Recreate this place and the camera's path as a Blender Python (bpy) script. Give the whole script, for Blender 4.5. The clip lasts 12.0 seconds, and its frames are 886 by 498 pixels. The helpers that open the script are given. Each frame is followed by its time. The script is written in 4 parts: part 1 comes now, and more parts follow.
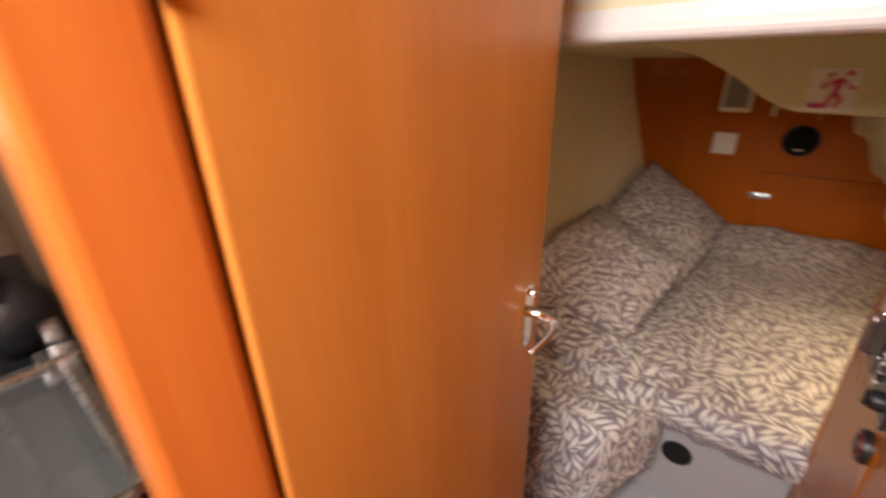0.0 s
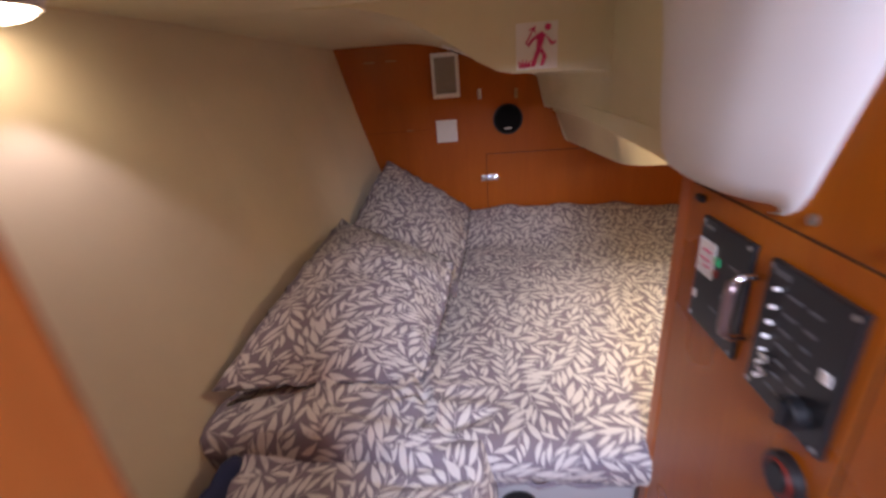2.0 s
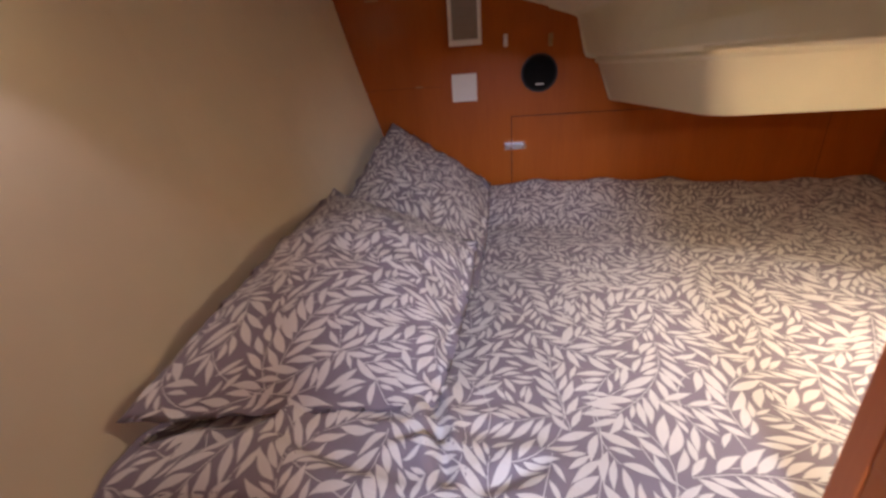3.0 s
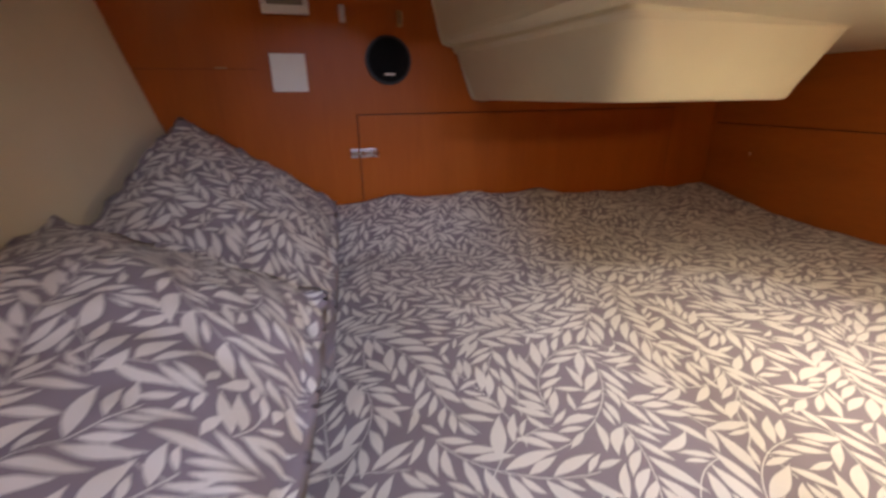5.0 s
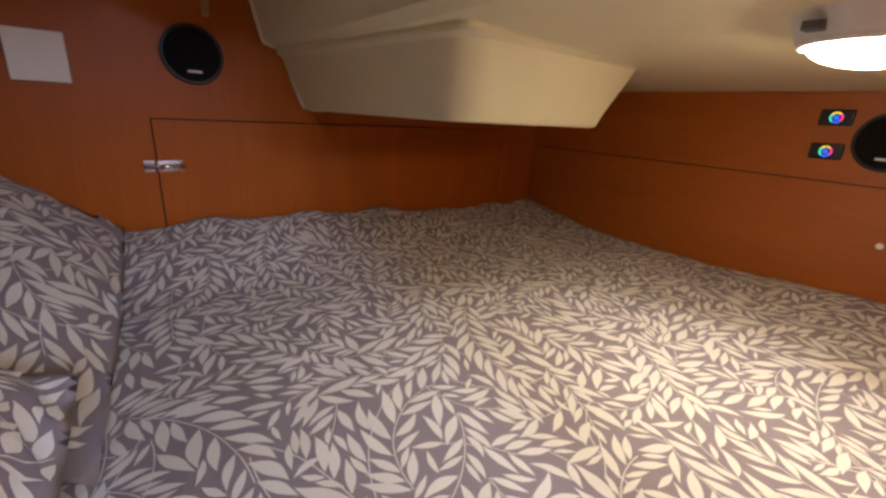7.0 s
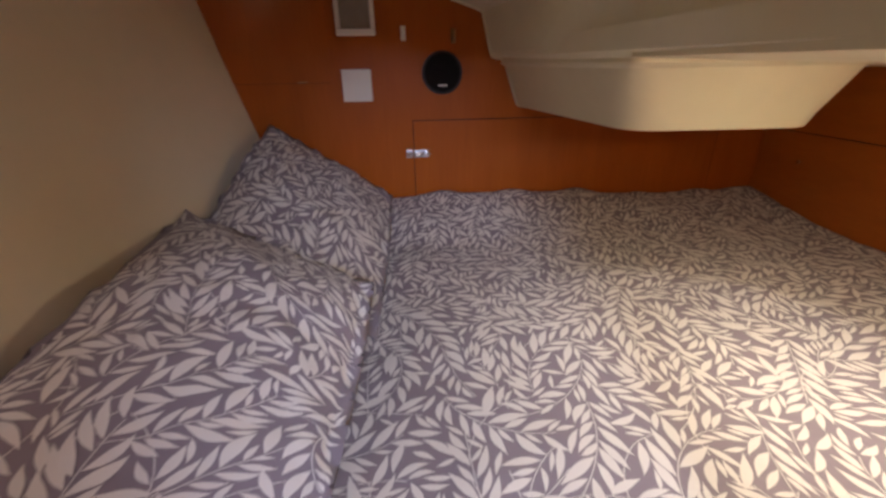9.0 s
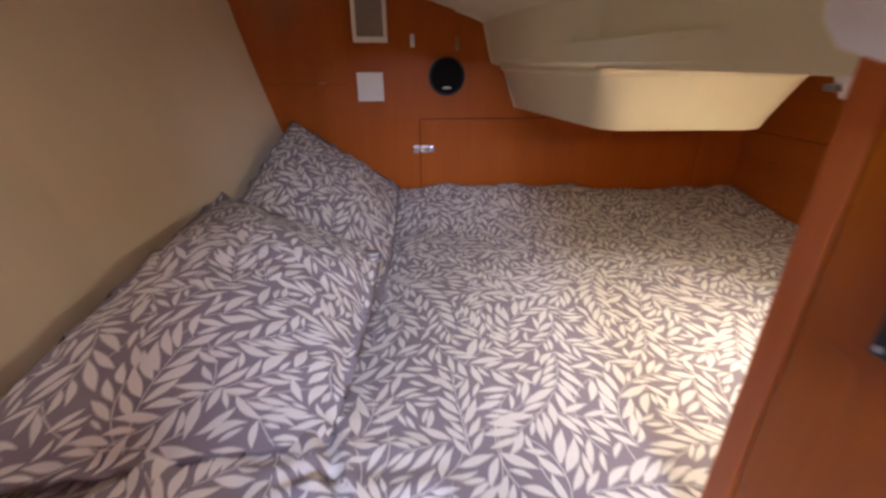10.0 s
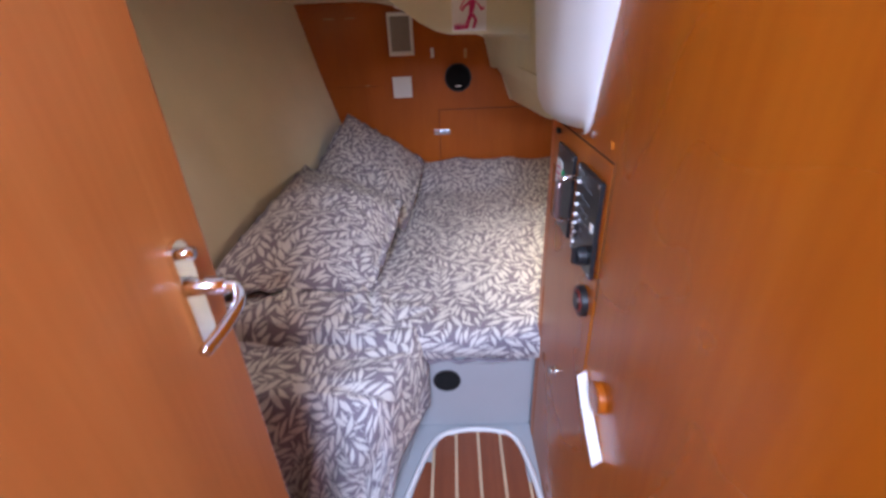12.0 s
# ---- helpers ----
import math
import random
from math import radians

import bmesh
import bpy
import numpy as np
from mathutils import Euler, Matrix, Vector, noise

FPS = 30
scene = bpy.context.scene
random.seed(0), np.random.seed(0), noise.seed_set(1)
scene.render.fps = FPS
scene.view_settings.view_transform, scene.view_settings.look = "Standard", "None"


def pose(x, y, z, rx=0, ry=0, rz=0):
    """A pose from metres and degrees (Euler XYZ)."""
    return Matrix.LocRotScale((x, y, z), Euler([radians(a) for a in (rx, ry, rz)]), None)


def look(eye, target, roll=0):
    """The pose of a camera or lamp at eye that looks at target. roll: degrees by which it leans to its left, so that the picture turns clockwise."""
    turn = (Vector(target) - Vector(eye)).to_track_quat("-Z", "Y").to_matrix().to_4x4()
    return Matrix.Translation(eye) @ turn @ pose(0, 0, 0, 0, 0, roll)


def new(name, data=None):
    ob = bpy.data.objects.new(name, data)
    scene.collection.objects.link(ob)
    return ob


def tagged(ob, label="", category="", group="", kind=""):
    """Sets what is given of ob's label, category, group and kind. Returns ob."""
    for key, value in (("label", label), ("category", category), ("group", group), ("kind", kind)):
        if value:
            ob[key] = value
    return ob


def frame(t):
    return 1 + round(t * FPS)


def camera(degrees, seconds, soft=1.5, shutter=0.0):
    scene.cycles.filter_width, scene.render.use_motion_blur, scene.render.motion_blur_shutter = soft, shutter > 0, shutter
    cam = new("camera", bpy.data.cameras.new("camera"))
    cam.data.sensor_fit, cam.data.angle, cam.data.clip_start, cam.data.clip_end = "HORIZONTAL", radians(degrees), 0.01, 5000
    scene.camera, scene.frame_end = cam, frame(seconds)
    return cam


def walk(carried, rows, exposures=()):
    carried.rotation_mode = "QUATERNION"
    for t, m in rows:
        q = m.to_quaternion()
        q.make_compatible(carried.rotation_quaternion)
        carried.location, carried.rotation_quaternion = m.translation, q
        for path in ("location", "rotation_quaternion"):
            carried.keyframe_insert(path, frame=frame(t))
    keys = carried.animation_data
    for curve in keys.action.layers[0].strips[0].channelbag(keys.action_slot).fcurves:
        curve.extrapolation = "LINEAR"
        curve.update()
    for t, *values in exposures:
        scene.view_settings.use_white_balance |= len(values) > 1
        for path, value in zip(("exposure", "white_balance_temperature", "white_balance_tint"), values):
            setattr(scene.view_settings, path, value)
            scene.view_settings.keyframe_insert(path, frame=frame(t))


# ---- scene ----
# camera and its walk
cam = camera(92.9, 12.0, soft=2.8, shutter=0.6)
PATH = [
    (0, (0.345, -0.13, 1.38), (-0.828, 1.277, 0.575), -1.4),
    (0.5, (0.289, -0.066, 1.365), (-0.469, 1.589, 0.536), -2.6),
    (1, (0.278, 0.006, 1.342), (-0.152, 1.785, 0.536), -3.7),
    (1.5, (0.266, 0.143, 1.288), (0.016, 1.979, 0.535), -4.3),
    (2, (0.23, 0.345, 1.221), (0.027, 2.186, 0.465), -4.7),
    (2.5, (0.178, 0.55, 1.168), (-0.059, 2.379, 0.394), -4.2),
    (2.7, (0.166, 0.602, 1.109), (-0.078, 2.426, 0.325), -4.2),
    (4.3, (0.123, 0.913, 0.924), (0.259, 2.771, 0.197), -3.0),
    (4.5, (0.125, 0.968, 0.91), (0.355, 2.822, 0.196), -2.5),
    (5, (0.135, 1.091, 0.892), (0.628, 2.901, 0.199), -0.7),
    (5.5, (0.14, 1.152, 0.888), (0.898, 2.879, 0.224), 1.3),
    (6, (0.14, 1.172, 0.885), (1.116, 2.799, 0.253), 2.9),
    (6.5, (0.167, 1.188, 0.885), (1.295, 2.719, 0.267), 3.7),
    (7, (0.191, 1.193, 0.886), (1.337, 2.713, 0.27), 3.4),
    (7.5, (0.179, 1.159, 0.899), (1.122, 2.808, 0.272), 2.1),
    (7.7, (0.172, 1.131, 0.905), (0.982, 2.849, 0.277), 1.6),
    (9.3, (0.178, 0.867, 1.041), (0.342, 2.683, 0.219), -0.8),
    (9.5, (0.179, 0.838, 1.034), (0.347, 2.657, 0.221), -0.4),
    (10, (0.189, 0.727, 1.047), (0.346, 2.549, 0.239), -0.1),
    (10.5, (0.224, 0.526, 1.122), (0.362, 2.355, 0.324), -0.3),
    (11, (0.267, 0.355, 1.17), (0.335, 2.182, 0.361), -0.8),
    (11.5, (0.284, 0.212, 1.21), (0.296, 2.02, 0.357), -1.2),
    (12, (0.333, 0.066, 1.215), (0.267, 1.847, 0.307), -2.6),
]
EXPOSURES = [(0.0, -0.55, 10200, 15), (0.5, -0.5, 7700, 15), (1.0, -0.32, 6900, 15), (1.5, -0.25, 6700, 18), (2.5, -0.15, 6600, 22), (4.5, -0.3, 6300, 18), (6.5, -0.52, 6500, 14), (7.5, -0.52, 6450, 14), (9.5, -0.27, 6250, 18), (10.5, 0.0, 6100, 17), (11.0, 0.0, 6000, 16), (12.0, -0.05, 5850, 14)]
walk(cam, [(t, look(eye, target, roll)) for t, eye, target, roll in PATH], EXPOSURES)

# world, daylight through the saloon hatch, cabin lamp
world = bpy.data.worlds.new("sky")
scene.world = world
world.use_nodes = True
wn = world.node_tree.nodes
sky = wn.new("ShaderNodeTexSky")
sky.sky_type, sky.sun_disc = "NISHITA", False
sky.sun_elevation, sky.sun_rotation = radians(50), radians(160)
world.node_tree.links.new(sky.outputs["Color"], wn["Background"].inputs["Color"])
wn["Background"].inputs["Strength"].default_value = 0.1


def lamp(name, kind, matrix, energy, colour):
    data = bpy.data.lights.new(name, kind)
    data.energy, data.color = energy, colour
    new(name, data).matrix_world = matrix
    return data


DAY, SIDE, LAMP_GLOW = 74.0, 2.2, 118.0
day = lamp("hatch_daylight", "AREA", look((0.29, -0.75, 1.845), (0.05, 0.65, 0.35)), DAY, (0.66, 0.77, 1.0))
day.shape, day.size, day.size_y = "RECTANGLE", 0.46, 0.55
win = lamp("window_daylight", "AREA", look((-1.52, -0.75, 1.35), (0.6, 0.3, 0.9)), SIDE, (0.95, 0.95, 1.0))
win.shape, win.size, win.size_y = "RECTANGLE", 0.8, 0.3
BERTH_LAMP, DOOR_LAMP = (0.955, 1.345, 1.034), (-0.615, 1.115, 1.4305)
for where, lean, power, colour, soft_edge in ((BERTH_LAMP, (-0.10, 0.08), 8.2, (1.0, 0.97, 0.88), 0.1), (DOOR_LAMP, (0.20, 0.0), 4.2, (0.98, 0.83, 0.98), 0.4)):
    x, y, z = where
    spot = lamp("lamp_beam", "SPOT", look((x, y, z - 0.071), (x + lean[0], y + lean[1], z - 0.6)), power, colour)
    spot.spot_size, spot.spot_blend, spot.shadow_soft_size = radians(88), soft_edge, 0.02


# ---- materials ----
class Nodes:
    def __init__(self, name):
        self.mat = bpy.data.materials.new(name)
        self.mat.use_nodes = True
        self.tree = self.mat.node_tree
        self.bsdf = self.tree.nodes["Principled BSDF"]

    def put(self, socket, value):
        if isinstance(value, bpy.types.NodeSocket):
            self.tree.links.new(value, socket)
        else:
            socket.default_value = value

    def node(self, kind, out=0, props=None, **ins):
        n = self.tree.nodes.new(kind)
        props = props or {}
        if "operation" in props:
            n.operation = props["operation"]
        if "use_clamp" in props:
            n.use_clamp = props["use_clamp"]
        if "noise_dimensions" in props:
            n.noise_dimensions = props["noise_dimensions"]
        for k, v in ins.items():
            self.put(n.inputs[int(k[1:])] if k[0] == "i" and k[1:].isdigit() else n.inputs[k], v)
        return n.outputs[out]

    def math(self, op, a, b=0.0, c=0.0, clamp=False):
        return self.node("ShaderNodeMath", props={"operation": op, "use_clamp": clamp}, i0=a, i1=b, i2=c)

    def coords(self, which="Object", scale=(1, 1, 1), rot=(0, 0, 0)):
        co = self.node("ShaderNodeTexCoord", out=which)
        return self.node("ShaderNodeMapping", Vector=co, Scale=scale, Rotation=rot)

    def noise(self, vec, scale, detail=4.0, rough=0.55, out=0, distortion=0.0):
        return self.node("ShaderNodeTexNoise", out=out, Vector=vec, Scale=scale, Detail=detail, Roughness=rough, Distortion=distortion)

    def ramp(self, fac, stops):
        n = self.tree.nodes.new("ShaderNodeValToRGB")
        e = n.color_ramp.elements
        while len(e) < len(stops):
            e.new(0.5)
        for el, (p, c) in zip(e, stops):
            el.position, el.color = p, (*c, 1)
        self.put(n.inputs[0], fac)
        return n.outputs[0]

    def mix(self, fac, a, b, blend="MIX"):
        n = self.tree.nodes.new("ShaderNodeMix")
        n.data_type, n.blend_type = "RGBA", blend
        for sock, v in ((n.inputs[0], fac), (n.inputs[6], a), (n.inputs[7], b)):
            self.put(sock, (*v, 1) if isinstance(v, tuple) and len(v) == 3 else v)
        return n.outputs[2]

    def bump(self, height, strength=0.2, dist=0.002):
        self.put(self.bsdf.inputs["Normal"], self.node("ShaderNodeBump", Height=height, Strength=strength, Distance=dist))

    def set(self, **ins):
        for k, v in ins.items():
            k = k.replace("_", " ")
            if isinstance(v, tuple) and len(v) == 3:
                v = (*v, 1)
            self.put(self.bsdf.inputs[k], v)
        return self


def varnished(name, dark, mid, light, rot=(0, 0, 0), rough=0.3, squeeze=(9, 9, 0.7), gloss=0.3):
    """Veneer with grain along z of the object, streaked, under satin varnish."""
    m = Nodes(name)
    co = m.coords("Object", squeeze, rot)
    broad = m.noise(co, 1.3, 3, 0.5, distortion=0.6)
    fine = m.noise(m.coords("Object", (squeeze[0] * 9, squeeze[1] * 9, squeeze[2] * 5), rot), 2.2, 4, 0.6)
    both = m.math("ADD", m.math("MULTIPLY", broad, 0.58), m.math("MULTIPLY", fine, 0.42))
    rings = m.node("ShaderNodeTexWave", Vector=m.coords("Object", (squeeze[0] * 0.35, squeeze[1] * 0.35, squeeze[2] * 0.5), rot), Scale=1.1, Distortion=7.0, Detail=3.0)
    both = m.math("ADD", m.math("MULTIPLY", both, 0.94), m.math("MULTIPLY", rings, 0.06))
    col = m.ramp(both, [(0.24, dark), (0.5, mid), (0.76, light)])
    blotch = m.noise(m.coords("Object"), 3.0, 2, 0.5)
    col = m.mix(m.math("MULTIPLY", blotch, 0.35), col, mid)
    m.set(Base_Color=col, Roughness=m.math("ADD", rough - 0.06, m.math("MULTIPLY", blotch, 0.14)), Coat_Weight=0.06, Coat_Roughness=0.15, Specular_IOR_Level=gloss)
    m.bump(fine, 0.06, 0.001)
    return m.mat


def moulded(name, colour, rough=0.45, grime=0.06):
    """Painted or gel-coated glass fibre: a little uneven, faint stains."""
    m = Nodes(name)
    co = m.coords("Object")
    big = m.noise(co, 2.2, 4, 0.6)
    small = m.noise(co, 160.0, 2, 0.5)
    tone = tuple(c * (1 - grime * 2) for c in colour)
    m.set(Base_Color=m.mix(m.ramp(big, [(0.35, (0, 0, 0)), (0.7, (1, 1, 1))]), tone, colour), Roughness=m.math("ADD", rough - 0.08, m.math("MULTIPLY", big, 0.16)))
    m.bump(m.math("ADD", m.math("MULTIPLY", big, 3.0), m.math("MULTIPLY", small, 0.3)), 0.12, 0.002)
    return m.mat


def plain(name, colour, rough=0.5, metal=0.0, wear=0.1, scale=40.0, **more):
    m = Nodes(name)
    n = m.noise(m.coords("Object"), scale, 3, 0.6)
    m.set(Base_Color=m.mix(n, tuple(c * (1 - wear) for c in colour), tuple(min(1, c * (1 + wear)) for c in colour)), Roughness=m.math("ADD", rough * 0.85, m.math("MULTIPLY", n, rough * 0.3)), Metallic=metal, **more)
    return m.mat


def cotton(name, low, high):
    """Washed printed cotton: fine weave, soft creases, slightly uneven dye."""
    m = Nodes(name)
    co = m.coords("Object")
    weave = m.noise(co, 800.0, 2, 0.5)
    worn = m.noise(co, 5.0, 3, 0.6)
    m.set(Base_Color=m.mix(worn, low, high), Roughness=0.88, Sheen_Weight=0.12, Sheen_Roughness=0.5)
    fold = m.noise(co, 15.0, 3, 0.55, distortion=0.8)
    m.bump(m.math("ADD", m.math("MULTIPLY", fold, 6.0), m.math("MULTIPLY", weave, 0.35)), 0.4, 0.002)
    return m.mat


WOOD_AFT = varnished("mahogany_bulkhead", (0.30, 0.064, 0.004), (0.38, 0.088, 0.005), (0.45, 0.114, 0.008), rough=0.34, squeeze=(6, 6, 0.8))
WOOD_CENTRE = varnished("mahogany_centre", (0.30, 0.072, 0.004), (0.39, 0.098, 0.006), (0.46, 0.126, 0.009), rough=0.40, squeeze=(6, 0.8, 6), gloss=0.6)
WOOD_WALL = varnished("cherry_wall", (0.35, 0.080, 0.003), (0.46, 0.124, 0.005), (0.57, 0.175, 0.009), rough=0.27, squeeze=(7, 7, 0.6))
WOOD_DOOR = varnished("cherry_door", (0.39, 0.134, 0.030), (0.51, 0.190, 0.046), (0.60, 0.242, 0.066), rough=0.32, squeeze=(8, 8, 0.55))
WOOD_POST = varnished("cherry_post", (0.39, 0.092, 0.020), (0.51, 0.136, 0.032), (0.59, 0.18, 0.047), rough=0.30, squeeze=(14, 14, 0.6))
TEAK = varnished("teak_sole", (0.16, 0.045, 0.022), (0.22, 0.065, 0.03), (0.28, 0.09, 0.04), rough=0.38, squeeze=(22, 1.2, 22))
HOLLY = plain("holly_strip", (0.58, 0.42, 0.26), 0.45)
CREAM = moulded("cream_liner", (0.80, 0.745, 0.52), 0.5)
HULL = moulded("cream_hull_lining", (0.80, 0.72, 0.54), 0.55, 0.05)
WHITE = moulded("white_moulding", (0.82, 0.81, 0.80), 0.38, 0.03)
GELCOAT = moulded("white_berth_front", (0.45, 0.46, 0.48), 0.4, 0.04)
PRINT = cotton("mauve_grey_cotton", (0.205, 0.172, 0.205), (0.26, 0.222, 0.26))
LEAF = cotton("pale_leaf_ink", (0.62, 0.59, 0.575), (0.72, 0.69, 0.67))
NAVY = plain("navy_cloth", (0.02, 0.03, 0.085), 0.9)
GAP = plain("dark_gap", (0.05, 0.014, 0.004), 0.8)
BLACK = plain("black_plastic", (0.012, 0.012, 0.014), 0.42)
GRILLE = plain("black_grille", (0.006, 0.006, 0.007), 0.85, Specular_IOR_Level=0.2)
PANEL = plain("black_switch_panel", (0.016, 0.017, 0.02), 0.3)
PLASTIC = plain("white_plastic", (0.80, 0.78, 0.77), 0.45, wear=0.03)
LENS = plain("grey_lens", (0.30, 0.27, 0.24), 0.2)
CHROME = plain("chrome", (0.80, 0.82, 0.85), 0.12, 1.0, 0.04)
STEEL = plain("brushed_steel", (0.55, 0.56, 0.57), 0.28, 1.0, 0.12)
BROWNBAR = plain("anodised_bar", (0.30, 0.22, 0.22), 0.32, 0.8)
BRASS = plain("dull_brass", (0.42, 0.24, 0.10), 0.4, 0.7)
RED = plain("red_print", (0.58, 0.025, 0.16), 0.5)
RED_RING = plain("red_ring", (0.22, 0.02, 0.012), 0.4)
GREEN = plain("green_print", (0.02, 0.42, 0.16), 0.5)
PAPER = plain("white_paper", (0.84, 0.83, 0.81), 0.6, wear=0.03)
INK = plain("grey_ink", (0.13, 0.135, 0.15), 0.6)
WALLGREY = moulded("brown_galley_lining", (0.20, 0.115, 0.065), 0.6)
HOLE = plain("black_hole", (0.004, 0.004, 0.005), 0.9)

clear = Nodes("clear_cover")
clear.set(Base_Color=(0.45, 0.48, 0.48), Roughness=0.05, Transmission_Weight=0.9, IOR=1.45)
GLASS = clear.mat


def glowing(name, colour, strength):
    m = Nodes(name)
    m.set(Base_Color=colour, Emission_Color=colour, Emission_Strength=strength, Roughness=0.4)
    return m.mat


DOME = glowing("lit_dome", (1.0, 0.86, 0.57), LAMP_GLOW)
DOME_PALE = glowing("lit_dome_pale", (1.0, 0.80, 0.54), LAMP_GLOW * 0.15)
LED_PINK, LED_BLUE, LED_GREEN, LED_YELLOW = (glowing(f"led_{n}", c, 1.4) for n, c in (("pink", (1.0, 0.05, 0.35)), ("blue", (0.03, 0.15, 1.0)), ("green", (0.05, 0.9, 0.45)), ("yellow", (1.0, 0.75, 0.05))))


# ---- mesh helpers ----
def part(name, bm, material, parent=None, label="", smooth=False):
    me = bpy.data.meshes.new(name)
    bmesh.ops.recalc_face_normals(bm, faces=bm.faces)
    bm.to_mesh(me)
    bm.free()
    me.materials.append(material)
    if smooth:
        me.polygons.foreach_set("use_smooth", [True] * len(me.polygons))
    ob = new(name, me)
    if parent:
        ob.parent = parent
    if label:
        ob["label"] = label
    return ob


def empty(name, label, category, group=""):
    ob = new(name)
    ob.empty_display_size = 0.05
    return tagged(ob, label, category, group)


def box(x0, x1, y0, y1, z0, z1, bev=0.0, seg=2):
    bm = bmesh.new()
    bmesh.ops.create_cube(bm, size=1.0)
    for v in bm.verts:
        v.co = Vector(((x0 + x1) / 2 + v.co.x * (x1 - x0), (y0 + y1) / 2 + v.co.y * (y1 - y0), (z0 + z1) / 2 + v.co.z * (z1 - z0)))
    if bev:
        bmesh.ops.bevel(bm, geom=bm.edges[:], offset=bev, segments=seg, affect="EDGES", profile=0.6)
    return bm


def disc(centre, axis, r, depth, seg=32, bev=0.0, r2=None):
    """A round piece, its back at centre, growing along axis by depth."""
    bm = bmesh.new()
    bmesh.ops.create_cone(bm, cap_ends=True, segments=seg, radius1=r, radius2=r if r2 is None else r2, depth=depth)
    if bev:
        rim = [e for e in bm.edges if all(v.co.z > 0 for v in e.verts)]
        bmesh.ops.bevel(bm, geom=rim, offset=bev, segments=3, affect="EDGES", profile=0.6)
    q = Vector(axis).to_track_quat("Z", "Y").to_matrix().to_4x4()
    bm.transform(Matrix.Translation(Vector(centre) + Vector(axis).normalized() * depth / 2) @ q)
    return bm


def ring(centre, axis, r, thick, seg=40, cross=10):
    bm = bmesh.new()
    rows = []
    for i in range(seg):
        a = 2 * math.pi * i / seg
        rows.append([bm.verts.new(((r + thick * math.cos(b)) * math.cos(a), (r + thick * math.cos(b)) * math.sin(a), thick * math.sin(b))) for b in (2 * math.pi * j / cross for j in range(cross))])
    for i in range(seg):
        for j in range(cross):
            bm.faces.new((rows[i][j], rows[(i + 1) % seg][j], rows[(i + 1) % seg][(j + 1) % cross], rows[i][(j + 1) % cross]))
    bm.transform(Matrix.Translation(centre) @ Vector(axis).to_track_quat("Z", "Y").to_matrix().to_4x4())
    return bm


def tube(points, r, seg=12):
    bm = bmesh.new()
    pts = [Vector(p) for p in points]
    rows = []
    for i, p in enumerate(pts):
        t = (pts[min(i + 1, len(pts) - 1)] - pts[max(i - 1, 0)]).normalized()
        side = t.cross(Vector((0.31, 0.2, 0.93))).normalized()
        up = side.cross(t)
        rad = r[i] if isinstance(r, (list, tuple)) else r
        rows.append([bm.verts.new(p + rad * (math.cos(a) * side + math.sin(a) * up)) for a in (2 * math.pi * j / seg for j in range(seg))])
    for a, b in zip(rows, rows[1:]):
        for j in range(seg):
            bm.faces.new((a[j], a[(j + 1) % seg], b[(j + 1) % seg], b[j]))
    bm.faces.new(rows[0][::-1]), bm.faces.new(rows[-1])
    return bm


def loft(sections, closed=False, caps=False):
    """A skin over sections of equal length."""
    bm = bmesh.new()
    rows = [[bm.verts.new(p) for p in s] for s in sections]
    n = len(rows[0])
    for a, b in zip(rows, rows[1:]):
        for j in range(n if closed else n - 1):
            bm.faces.new((a[j], a[(j + 1) % n], b[(j + 1) % n], b[j]))
    if caps:
        bm.faces.new(rows[0]), bm.faces.new(rows[-1])
    return bm


def prism(poly, axis, a, b):
    """A polygon of two coordinates drawn out along an axis from a to b."""
    def put3(p, c):
        q = list(p)
        q.insert("xyz".index(axis), c)
        return q
    bm = bmesh.new()
    lo, hi = ([bm.verts.new(put3(p, c)) for p in poly] for c in (a, b))
    bm.faces.new(lo), bm.faces.new(hi[::-1])
    for i in range(len(poly)):
        j = (i + 1) % len(poly)
        bm.faces.new((lo[i], lo[j], hi[j], hi[i]))
    return bm


def cubic(points, n):
    """A smooth open curve through points, n pieces between each pair."""
    pts = [Vector(p) for p in points]
    out = []
    for i in range(len(pts) - 1):
        p0, p1, p2, p3 = pts[max(i - 1, 0)], pts[i], pts[i + 1], pts[min(i + 2, len(pts) - 1)]
        for k in range(n):
            t = k / n
            out.append(0.5 * (2 * p1 + (p2 - p0) * t + (2 * p0 - 5 * p1 + 4 * p2 - p3) * t * t + (3 * p1 - p0 - 3 * p2 + p3) * t ** 3))
    out.append(pts[-1])
    return out


def smooth_step(a, b, x):
    t = min(1.0, max(0.0, (x - a) / (b - a)))
    return t * t * (3 - 2 * t)


def hull_x(y, z):
    ys = (-1.8, 0.2, 0.6, 1.1, 1.6, 2.07, 2.35, 2.6, 2.8)
    xs = (-0.62, -0.52, -0.50, -0.475, -0.435, -0.36, -0.30, -0.235, -0.18)
    return float(np.interp(y, ys, xs)) - 0.27 * (z - 0.5) - 0.02 * math.sin((z - 0.4) * 2.6)


def structure(ob, label=""):
    return tagged(ob, label, kind="structure")


